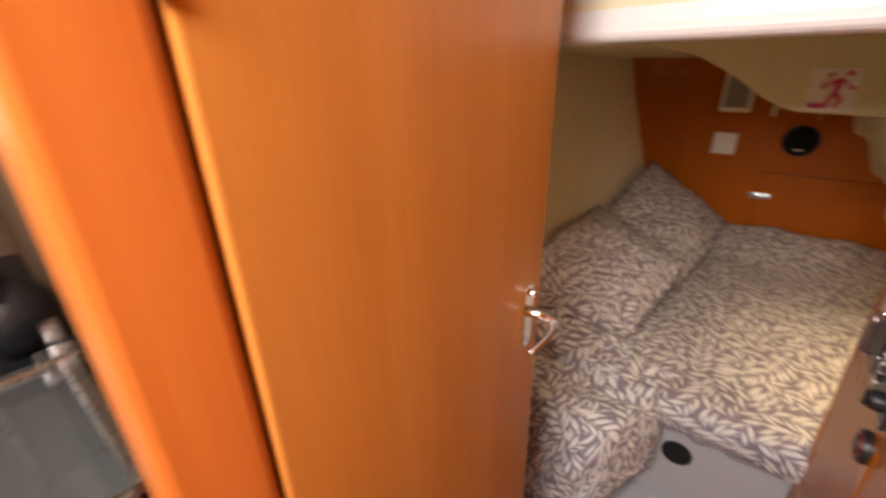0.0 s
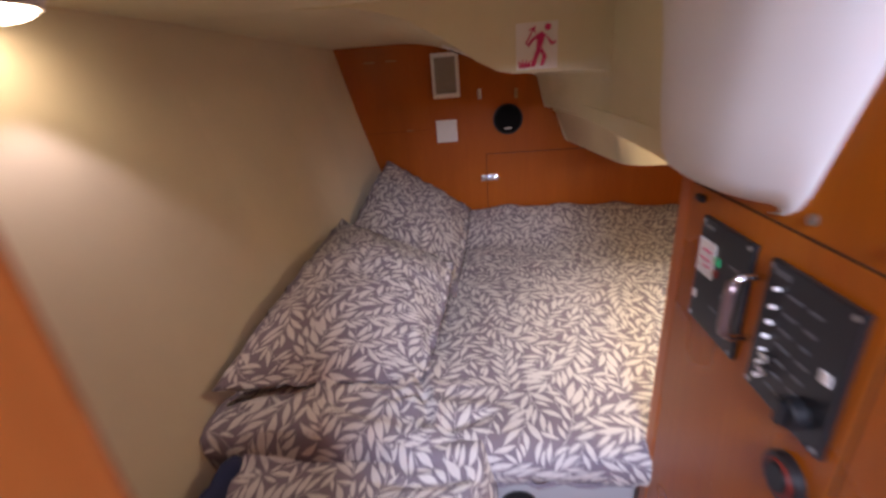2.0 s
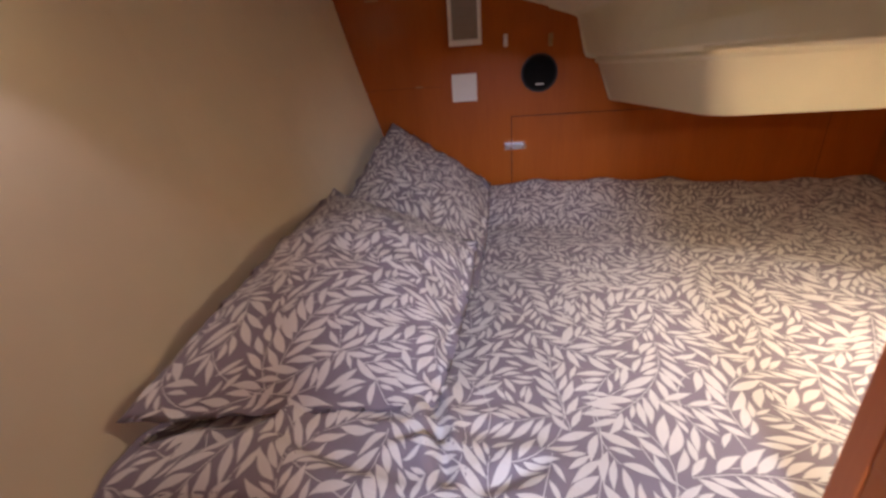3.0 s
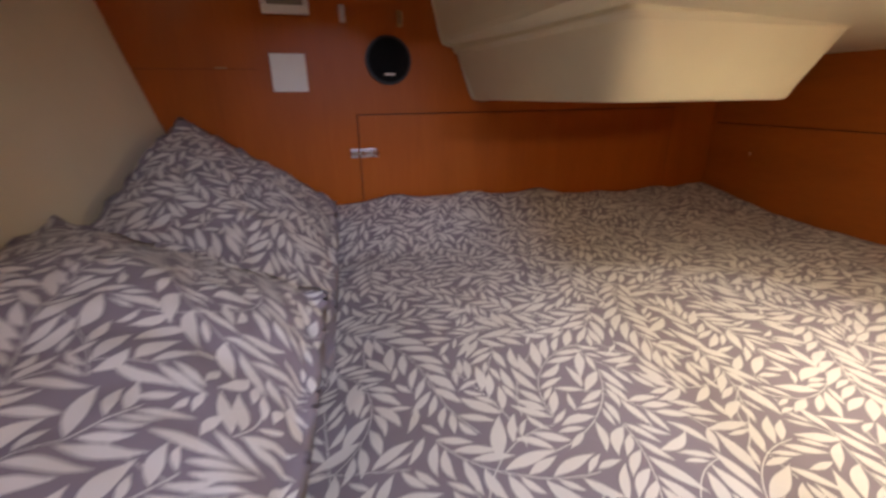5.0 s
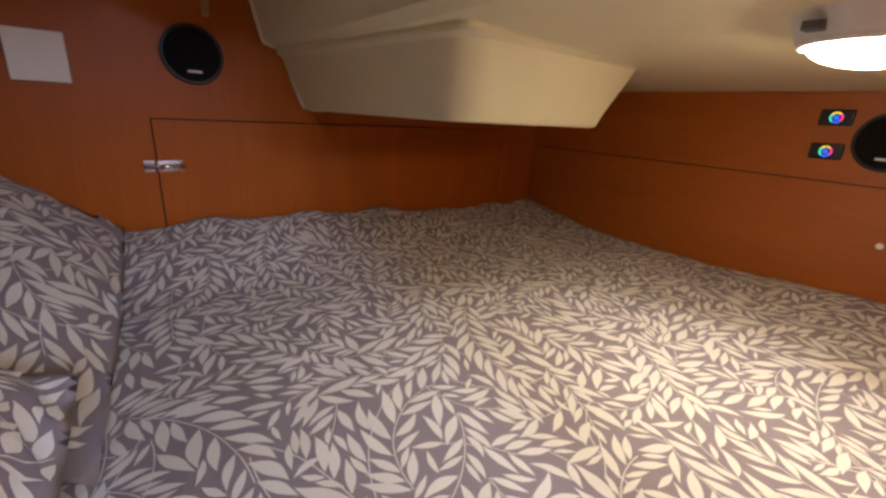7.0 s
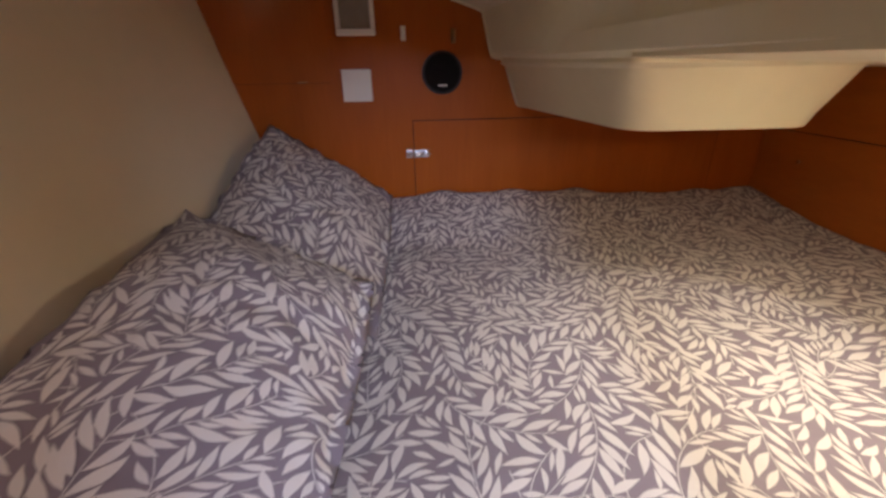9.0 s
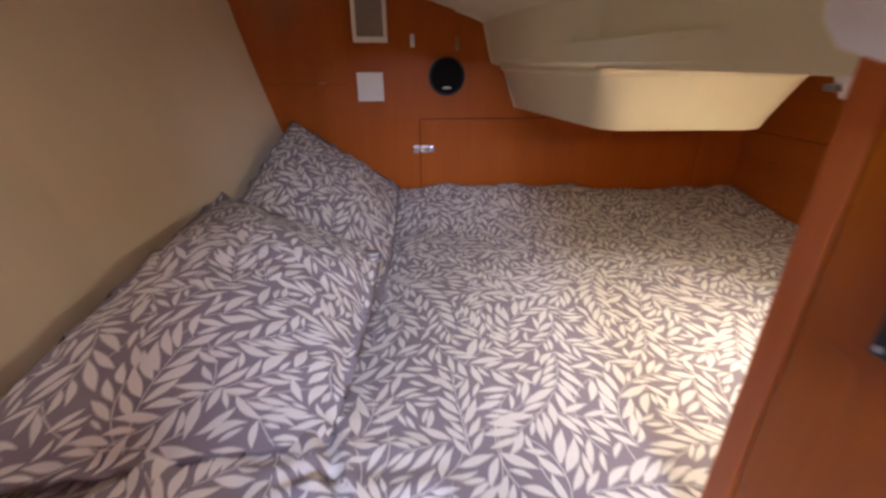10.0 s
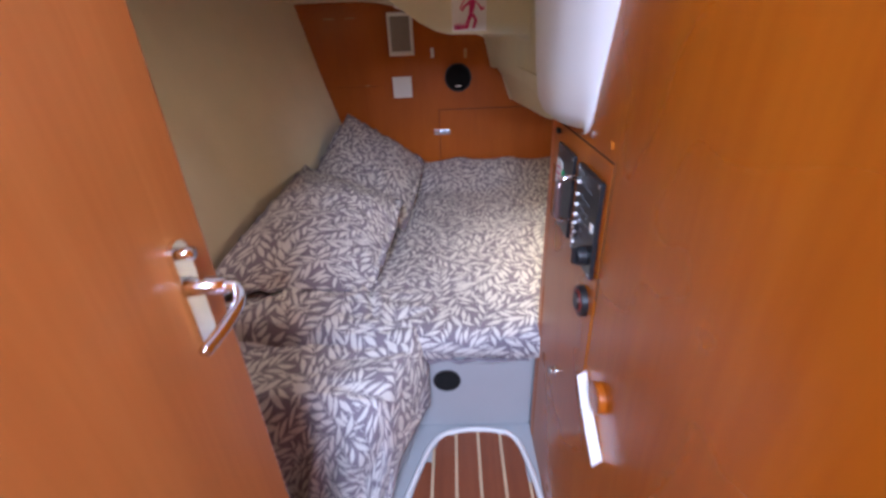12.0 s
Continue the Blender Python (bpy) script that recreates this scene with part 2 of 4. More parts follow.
# ---- the large structure ----
YB, XR, XW = 2.6, 1.755, 0.567
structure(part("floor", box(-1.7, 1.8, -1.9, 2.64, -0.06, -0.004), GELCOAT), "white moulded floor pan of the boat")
aft = structure(part("wall_aft", box(-0.75, XR + 0.02, YB, YB + 0.02, -0.02, 1.6), WOOD_AFT), "varnished mahogany aft bulkhead of the cabin")
centre = structure(part("wall_centre", box(XR, XR + 0.02, 1.1, YB, -0.02, 1.2), WOOD_CENTRE), "varnished mahogany bulkhead beside the berth")
structure(part("wall_engine", box(XW + 0.02, XR + 0.02, 1.06, 1.08, -0.02, 1.2), WOOD_CENTRE), "varnished wooden engine bulkhead at the berth")

# the wooden wall with the switch panels, its far end cut below the moulding
wall_poly = [(-1.9, -0.02), (1.0405, -0.02), (1.0405, 1.09), (0.86, 1.09), (0.78, 1.2), (0.66, 1.86), (-1.9, 1.86)]
panel_wall = structure(part("wall_panel", prism(wall_poly, "x", XW, XW + 0.022), WOOD_WALL), "varnished cherry wall of the companionway")
structure(part("trim", box(XW - 0.002, XW + 0.024, 1.0425, 1.08, 0.0, 1.07, 0.005, 3), WOOD_POST), "solid wooden edge strip of the wall")

# hull side, a leaning and bowed skin with thickness
hy = [-0.022 + 2.68 * i / 36 for i in range(37)]
hz = [-0.03 + 1.55 * i / 20 for i in range(21)]
hull_bm = loft([[(hull_x(y, z), y, z) for z in hz] + [(hull_x(y, z) - 0.03, y, z) for z in reversed(hz)] for y in hy], closed=True, caps=True)
structure(part("wall_hull", hull_bm, HULL, smooth=False), "cream lined sloping hull side")

# deckhead over the cabin, with the cockpit sole's swept profile towards the stern
front_profile = [(-0.9, 1.432), (-0.30, 1.430), (-0.138, 1.422), (-0.05, 1.404), (0.023, 1.380), (0.133, 1.320), (0.226, 1.253), (0.283, 1.224), (0.33, 1.213), (0.58, 1.206), (0.598, 1.198), (0.606, 1.18), (0.612, 1.06), (0.618, 1.047), (0.67, 1.036)]
stern_profile = [(-0.9, 1.386), (-0.30, 1.385), (-0.13, 1.383), (-0.05, 1.374), (0.02, 1.360), (0.12, 1.328), (0.22, 1.296), (0.30, 1.268), (0.36, 1.249), (0.495, 1.207), (0.512, 1.196), (0.518, 1.18), (0.549, 1.064), (0.556, 1.052), (0.60, 1.043)]


def mid_profile(f):
    return [(a[0] + (b[0] - a[0]) * f, a[1] + (b[1] - a[1]) * f) for a, b in zip(front_profile, stern_profile)]


sections = [[(x, 1.69 + (YB - 1.69) * f, z) for x, z in mid_profile(f)] for f in (0, 0.015, 0.25, 0.5, 0.75, 1.0)]
structure(part("ceiling_aft", loft(sections), CREAM, smooth=False), "cream moulded deckhead under the cockpit")
sign_face = [p for p in front_profile if p[0] > -0.31][:12] + [(0.606, 1.5), (-0.31, 1.5)]
structure(part("wall_beam", prism(sign_face, "y", 1.69, 1.70), CREAM), "cream moulded cross beam")
structure(part("ceiling", box(-0.95, 0.64, 0.66, 1.7, 1.431, 1.47), CREAM), "cream cabin ceiling")
side = [(0.606, 1.695), (0.604, 1.62), (0.600, 1.5), (0.592, 1.3), (0.575, 1.1), (0.57, 1.0)]
structure(part("wall_cockpit", loft([[(x, y, z) for z in (1.036, 1.05, 1.2, 1.431)] + [(x + 0.03, y, 1.431), (x + 0.03, y, 1.036)] for x, y in side], closed=True, caps=True), CREAM), "cream moulded side of the cockpit well")
structure(part("ceiling_berth", prism([(0.59, 1.047), (0.63, 1.036), (XR, 1.000), (XR, 1.05), (0.59, 1.09)], "y", 1.05, YB), CREAM), "cream low deckhead over the berth")

# the moulded locker bottom that hangs under the cockpit
def rounded_quad(corners, z, r, n=6):
    out = []
    pts = [Vector((*c, 0)) for c in corners]
    for i, p in enumerate(pts):
        a, b = (pts[i - 1] - p).normalized(), (pts[(i + 1) % 4] - p).normalized()
        full, r = r, (r if i in (1, 2) else 0.004)
        for k in range(n + 1):
            t = k / n
            q = (p + a * r) * (1 - t) ** 2 + 2 * t * (1 - t) * p + (p + b * r) * t * t
            out.append((q.x, q.y, z))
        r = full
    return out


low = [(0.660, YB - 0.002), (0.742, 1.898), (1.236, 1.872), (1.27, YB - 0.002)]
top = [(0.598, YB - 0.002), (0.676, 1.806), (1.272, 1.822), (1.34, YB - 0.002)]


def between(f):
    return [(a[0] + (b[0] - a[0]) * f, a[1] + (b[1] - a[1]) * f) for a, b in zip(low, top)]


def inset(q, d):
    cx, cy = sum(p[0] for p in q) / 4, sum(p[1] for p in q) / 4
    return [(x + (cx - x) * d / 0.35, y + (cy - y) * d / 0.35) for x, y in q]


well = [rounded_quad(inset(low, 0.02), 0.8685, 0.08), rounded_quad(inset(low, 0.007), 0.871, 0.09), rounded_quad(low, 0.880, 0.10), rounded_quad(between(0.12), 0.899, 0.10), rounded_quad(between(0.9), 1.014, 0.06), rounded_quad(inset(top, -0.004), 1.021, 0.03), rounded_quad(inset(top, -0.008), 1.026, 0.03), rounded_quad(inset(top, -0.008), 1.046, 0.03)]
well_skin = part("trim", loft(well, closed=True, caps=True), CREAM, smooth=True)
well_skin.data.set_sharp_from_angle(angle=radians(18))
structure(well_skin, "cream moulded cockpit well hanging over the berth")

bead = cubic([(0.40, YB - 0.006, 1.236), (0.505, YB - 0.006, 1.200), (0.522, YB - 0.006, 1.17), (0.549, YB - 0.006, 1.064), (0.562, YB - 0.006, 1.048), (0.598, YB - 0.006, 1.038), (0.610, YB - 0.006, 1.015), (0.652, YB - 0.006, 0.90), (0.668, YB - 0.006, 0.876), (0.72, YB - 0.006, 0.870)], 4)
structure(part("trim", tube(bead, 0.0065, 8), CREAM, smooth=True), "cream rolled edge of the moulding")

# white companionway moulding: header over the door and the swelling beside it
def swell(z, left, front, back):
    pts = [(XW + 0.012, front, z), (XW - 0.004, front + 0.004, z), (left + 0.028, front + 0.035, z), (left + 0.006, front + 0.10, z), (left, front + 0.18, z), (left + 0.004, back - 0.02, z), (left + 0.02, back, z), (XW + 0.03, back + 0.02, z)]
    return cubic(pts, 4)


swells = [swell(1.043, 0.560, 0.845, 1.04), swell(1.047, 0.546, 0.825, 1.06), swell(1.058, 0.531, 0.808, 1.083), swell(1.08, 0.521, 0.795, 1.092), swell(1.14, 0.514, 0.774, 1.095), swell(1.24, 0.508, 0.738, 1.096), swell(1.32, 0.500, 0.706, 1.096), swell(1.37, 0.488, 0.686, 1.096), swell(1.40, 0.470, 0.674, 1.096), swell(1.42, 0.435, 0.668, 1.096), swell(1.432, 0.38, 0.664, 1.096), swell(1.86, 0.36, 0.62, 1.096)]
structure(part("wall_moulding", loft(swells, closed=True, caps=True), WHITE, smooth=True), "white moulded companionway pillar with rounded foot")
head = cubic([(0.70, 1.86), (0.662, 1.47), (0.650, 1.42), (0.672, 1.404), (0.72, 1.412), (0.76, 1.434)], 4)
structure(part("wall_header", prism([(p.x, p.y) for p in head] + [(0.78, 1.86)], "x", -1.0, 0.47), WHITE), "white moulded header over the cabin door")

# saloon shell behind the camera, closing the place, with a hatch over the steps
structure(part("wall_saloon", box(-1.6, XW + 0.02, -1.92, -1.9, -0.02, 1.9), WOOD_WALL), "varnished wooden saloon bulkhead")
port = box(-1.62, -1.6, -1.9, 0.3, -0.02, 1.15)
structure(part("wall_port", port, WALLGREY), "brown lined side of the galley")
structure(part("wall_port", box(-1.62, -1.6, -1.9, 0.3, 1.55, 1.9), WALLGREY), "brown lined side above the galley window")
structure(part("wall_port", box(-1.62, -1.6, -0.3, 0.3, 1.15, 1.55), WALLGREY), "brown lined side beside the galley window")
structure(part("wall_port", box(-1.62, -1.6, -1.9, -1.2, 1.15, 1.55), WALLGREY), "brown lined side beside the galley window")
for x0, x1, y0, y1 in ((-1.6, 0.04, -1.9, 0.7), (0.54, 0.6, -1.9, 0.7), (0.04, 0.54, -1.9, -1.05), (0.04, 0.54, -0.45, 0.7)):
    structure(part("ceiling_saloon", box(x0, x1, y0, y1, 1.86, 1.9), WHITE), "white saloon ceiling")
structure(part("wall_galley", box(-1.6, -0.0205, -0.046, -0.026, -0.02, 1.9), WALLGREY), "brown lined bulkhead behind the galley")
post = box(-0.020, 0.074, -0.103, -0.031, 0.0, 1.86, 0.008)
structure(part("trim", post, WOOD_POST), "orange varnished wooden door post")
structure(part("trim", box(-0.018, 0.048, -0.0305, -0.008, 0.0, 1.86, 0.003), WOOD_WALL), "varnished rebate of the door post")

# ---- cabin sole: teak boards with holly strips, in the white pan ----
def sole_edge(y):
    left = float(np.interp(y, (-1.9, 0.0, 0.83, 0.92, 1.0, 1.045, 1.063), (-0.3, 0.02, 0.175, 0.205, 0.236, 0.265, 0.31)))
    right = float(np.interp(y, (-1.9, 0.7, 0.83, 0.93, 1.0, 1.045, 1.063), (0.552, 0.552, 0.548, 0.532, 0.515, 0.495, 0.455)))
    return left, right


sole = empty("cabin_sole", "teak floorboards with pale holly strips in a white pan", "floor")
ys = [-1.85, -1.0, -0.3, 0.2, 0.5, 0.7, 0.8, 0.88, 0.95, 1.0, 1.03, 1.05, 1.063]
pitch_w, strip_w = 0.0735, 0.009
for k in range(-6, 7):
    for x0, x1, mat, name, zz in ((0.317 + k * pitch_w, 0.317 + (k + 1) * pitch_w - strip_w, TEAK, "floor_board", 0.004), (0.317 + (k + 1) * pitch_w - strip_w, 0.317 + (k + 1) * pitch_w, HOLLY, "holly_strip", 0.0038)):
        lo, hi = [], []
        for y in ys:
            l, r = sole_edge(y)
            a, b = max(x0, l), min(x1, r)
            if b - a > 0.002:
                lo.append((a, y)), hi.append((b, y))
        if len(lo) > 1:
            part(name, prism(lo + hi[::-1], "z", -0.003, zz), mat, sole)
rim_pts_l = [(sole_edge(y)[0] - 0.012, y, 0.004) for y in ys]
rim_pts_r = [(sole_edge(y)[1] + 0.010, y, 0.004) for y in reversed(ys)]
part("rim", tube(cubic(rim_pts_l + [(0.38, 1.074, 0.004)] + rim_pts_r, 3), 0.0095, 8), WHITE, sole, "raised white moulded rim", True)

# ---- berth ----
berth = empty("berth_base", "white moulded berth base with a round locker hole", "berth")
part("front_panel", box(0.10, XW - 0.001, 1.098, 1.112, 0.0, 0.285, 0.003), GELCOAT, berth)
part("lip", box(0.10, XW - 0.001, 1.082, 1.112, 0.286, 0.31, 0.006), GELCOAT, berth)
part("finger_hole", disc((0.288, 1.0985, 0.205), (0, -1, 0), 0.043, 0.0015, 40), HOLE, berth, "black round opening")
part("hole_ring", ring((0.288, 1.0975, 0.205), (0, -1, 0), 0.0435, 0.0022), BLACK, berth)
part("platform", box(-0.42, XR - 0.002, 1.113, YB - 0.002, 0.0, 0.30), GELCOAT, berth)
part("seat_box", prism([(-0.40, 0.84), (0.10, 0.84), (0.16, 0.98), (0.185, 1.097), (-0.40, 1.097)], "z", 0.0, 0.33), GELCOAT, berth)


def crease(x, y, ax, ay, bx, by, width, depth):
    """How far the cloth sinks at a short fold from a to b."""
    dx, dy = bx - ax, by - ay
    t = min(1.0, max(0.0, ((x - ax) * dx + (y - ay) * dy) / (dx * dx + dy * dy)))
    d = math.hypot(x - ax - t * dx, y - ay - t * dy)
    return depth * math.exp(-(d / width) ** 2) * (0.35 + 0.65 * math.sin(math.pi * min(1, max(0, t * 0.9 + 0.05)))) - 0.45 * depth * math.exp(-((d - 2.6 * width) / (1.4 * width)) ** 2)


def bed_height(x, y):
    z = 0.447 + (0.085 - 0.032 * smooth_step(0.6, 1.4, x)) * smooth_step(2.2, 2.6, y) - 0.012 * math.exp(-((x - 0.9) ** 2 + (y - 1.45) ** 2) / 0.12)
    z += 0.032 * smooth_step(1.5, 1.75, x) * smooth_step(1.75, 1.3, y)
    z += 0.010 * noise.noise((x * 3.1, y * 3.1, 1.7)) + 0.005 * noise.noise((x * 9, y * 9, 4.1)) + 0.0022 * noise.noise((x * 26, y * 21, 2.2))
    z += 0.055 * smooth_step(0.14, -0.25, x) * smooth_step(1.6, 1.2, y) * (0.8 + 0.6 * noise.noise((x * 6, y * 11, 9.0)))
    fold = math.sin(y * 60 + x * 9 + 4 * noise.noise((x * 4, y * 5, 3.3)))
    z += 0.006 * fold * smooth_step(0.35, 0.0, x) * smooth_step(1.36, 1.2, y)
    if x < 0.5 and y < 1.5:
        for a in ((0.035, 1.29, 0.075, 1.12, 0.012, 0.020), (-0.03, 1.185, 0.05, 1.205, 0.010, 0.016), (-0.22, 1.16, -0.06, 1.12, 0.013, 0.014), (-0.38, 1.10, -0.24, 1.19, 0.014, 0.016), (0.11, 1.10, 0.22, 1.16, 0.012, 0.012)):
            z -= crease(x, y, *a)
    return z


def cloth(name, grid, material, thick=0.0):
    """A sheet of cloth from rows of points."""
    me = bpy.data.meshes.new(name)
    n, k = len(grid), len(grid[0])
    verts = [tuple(p) for row in grid for p in row]
    faces = [(i * k + j, i * k + j + 1, (i + 1) * k + j + 1, (i + 1) * k + j) for i in range(n - 1) for j in range(k - 1)]
    me.from_pydata(verts, [], faces)
    me.polygons.foreach_set("use_smooth", [True] * len(me.polygons))
    me.materials.append(material)
    ob = new(name, me)
    if thick:
        mod = ob.modifiers.new("thickness", "SOLIDIFY")
        mod.thickness, mod.offset = thick, -1
    return ob


def leaf_print(surface, wide, deep, seed, parent, lift=0.0008):
    """Sprigs of pointed leaves printed on a cloth. surface(u, v) gives the cloth's points u, v metres along it."""
    rnd = random.Random(seed)
    cell = 0.0016
    nu, nv = int(wide / cell) + 1, int(deep / cell) + 1
    taken = np.zeros((nu, nv), dtype=bool)
    ts = np.linspace(0.0, 1.0, 11)
    shape = np.sin(math.pi * ts ** 0.88) ** 1.2
    cross = np.array((-1.0, -0.5, 0.0, 0.5, 1.0))
    verts, faces = [], []

    def lay(points, k, up):
        """Adds a strip of rows of k points (u, v, height over the cloth)."""
        base = len(verts)
        verts.extend((u, v, up) for u, v in points)
        for i in range(len(points) // k - 1):
            for j in range(k - 1):
                q = base + i * k + j
                faces.append((q, q + 1, q + k + 1, q + k))

    def leaf(u, v, ang, length, width, bend):
        a = ang + bend * (ts - 0.35)
        step = length / (len(ts) - 1)
        cu = u + np.concatenate(((0,), np.cumsum(np.cos(a[:-1]) * step)))
        cv = v + np.concatenate(((0,), np.cumsum(np.sin(a[:-1]) * step)))
        half = width / 2 * shape
        pu = cu[:, None] - np.sin(a)[:, None] * half[:, None] * cross
        pv = cv[:, None] + np.cos(a)[:, None] * half[:, None] * cross
        if not (0 < cu[-1] < wide and 0 < cv[-1] < deep) or taken[int(cu[-1] / cell), int(cv[-1] / cell)]:
            return False
        if pu.min() < 0.004 or pv.min() < 0.004 or pu.max() > wide - 0.004 or pv.max() > deep - 0.004:
            return False
        iu, iv = (pu / cell).astype(int), (pv / cell).astype(int)
        inner = taken[iu[2:], iv[2:]]
        if inner.mean() > 0.05:
            return False
        for du in (-1, 0, 1):
            for dv in (-1, 0, 1):
                taken[np.clip(iu + du, 0, nu - 1), np.clip(iv + dv, 0, nv - 1)] = True
        lay([(pu[i, j], pv[i, j]) for i in range(len(ts)) for j in (0, 2, 4)], 3, lift)
        return True

    def grow(u, v, ang, length, curl):
        """One sprig: a curling stem with leaves to both hands."""
        pitch = rnd.uniform(0.0145, 0.0185)
        count, put, line = int(length / pitch), 0, []
        for k in range(count):
            line.append((u, v, ang))
            for hand in (1, -1):
                size = rnd.uniform(0.056, 0.082) * (0.78 + 0.22 * math.sin(math.pi * (k + 1) / (count + 1)))
                for shrink in (1.0, 0.78, 0.6):
                    su, sv = u + (0.35 * pitch * math.cos(ang) if hand < 0 else 0), v + (0.35 * pitch * math.sin(ang) if hand < 0 else 0)
                    if leaf(su - hand * 0.002 * math.sin(ang), sv + hand * 0.002 * math.cos(ang), ang + hand * rnd.uniform(0.5, 0.85), size * shrink, size * shrink * rnd.uniform(0.215, 0.275), -hand * rnd.uniform(-0.2, 0.9)):
                        put += 1
                        break
            u, v, ang = u + pitch * math.cos(ang), v + pitch * math.sin(ang), ang + curl * pitch
        if put > 2:
            line = [q for q in line if 0.006 < q[0] < wide - 0.006 and 0.006 < q[1] < deep - 0.006]
            fine = [(q[0] + s * 0.0008 * math.sin(q[2]), q[1] - s * 0.0008 * math.cos(q[2])) for q in line for s in (-1, 1)]
            if len(line) > 2:
                lay(fine, 2, lift * 0.7)
        return put

    area = wide * deep
    for length, tries in ((0.26, 110), (0.16, 300), (0.09, 900)):
        for _ in range(int(area * tries)):
            grow(rnd.uniform(0, wide), rnd.uniform(0, deep), rnd.uniform(0, 6.283), length * rnd.uniform(0.8, 1.2), rnd.uniform(-9, 9))
    for _ in range(int(area * 3000)):
        size = rnd.uniform(0.034, 0.056)
        leaf(rnd.uniform(0, wide), rnd.uniform(0, deep), rnd.uniform(0, 6.283), size, size * 0.22, rnd.uniform(-0.7, 0.7))
    u, v, up = np.array(verts).T
    e = 0.003
    n = np.cross(surface(u + e, v) - surface(u - e, v), surface(u, v + e) - surface(u, v - e))
    n /= np.linalg.norm(n, axis=1)[:, None] + 1e-12
    me = bpy.data.meshes.new("leaf_print")
    me.from_pydata((surface(u, v) + n * up[:, None]).tolist(), [], faces)
    me.polygons.foreach_set("use_smooth", [True] * len(me.polygons))
    me.materials.append(LEAF)
    ob = new("leaf_print", me)
    ob.parent = parent
    return tagged(ob, "pale printed leaf sprigs", kind="stuff")


def on_grid(grid, us, vs):
    """The cloth's point at u, v metres; us, vs: the metres at which columns and rows lie."""
    pts = np.array(grid, dtype=float)
    cols, rows = np.arange(len(us)), np.arange(len(vs))

    def at(u, v):
        fj = np.clip(np.interp(u, us, cols), 0.0, len(us) - 1.0001)
        fi = np.clip(np.interp(v, vs, rows), 0.0, len(vs) - 1.0001)
        i, j = fi.astype(int), fj.astype(int)
        a, b = (fi - i)[:, None], (fj - j)[:, None]
        return (pts[i, j] * (1 - b) + pts[i, j + 1] * b) * (1 - a) + (pts[i + 1, j] * (1 - b) + pts[i + 1, j + 1] * b) * a

    return at


# the printed cover: rows run from under the front hem, over the edge, to the stern
profile = [(1.095, 0.335), (1.062, 0.330), (1.045, 0.345), (1.036, 0.375), (1.038, 0.405), (1.052, 0.428), (1.078, 0.442)]
rows_y = [(y, z, True) for y, z in profile] + [(1.10 + 1.488 * i / 160, 0.0, False) for i in range(161)]
grid, runs = [], []
run, last = 0.0, None
for y, z, edge in rows_y:
    row = []
    if last is not None:
        run += math.hypot(y - last[0], (z if edge else 0.447) - last[1])
    last = (y, z if edge else 0.447)
    for j in range(261):
        f = j / 260
        x0 = hull_x(max(y, 1.0), 0.5) + 0.012
        x = x0 + (XR - 0.012 - x0) * f
        if edge:
            lift = 0.010 * noise.noise((x * 5, y * 7, 3.0)) + 0.006 * noise.noise((x * 17, z * 9, 5.0))
            row.append((x, y + lift, z + (bed_height(x, 1.10) - 0.447) * smooth_step(0.33, 0.44, z) + 0.3 * lift))
        else:
            tuck = 0.02 * max(0.0, noise.noise((x * 7, 0.3, 6.0))) * smooth_step(2.5, 2.59, y)
            row.append((x, y, bed_height(x, y) + tuck))
    grid.append(row), runs.append(run)
bed = tagged(cloth("bed_cover", grid, PRINT, 0.012), "grey-mauve cotton bed cover printed with pale leaves", "bed cover")

spread = XR + 0.40
leaf_print(on_grid(grid, [spread * k / 260 for k in range(261)], runs), spread, runs[-1], 3, bed)
part("hem", tube([(-0.30 + 0.03 * k, 1.058 + 0.006 * math.sin(k * 1.7), 0.326 + 0.004 * math.sin(k * 2.3)) for k in range(29)], 0.006, 8), PRINT, bed, "stitched hem along the front edge", True)

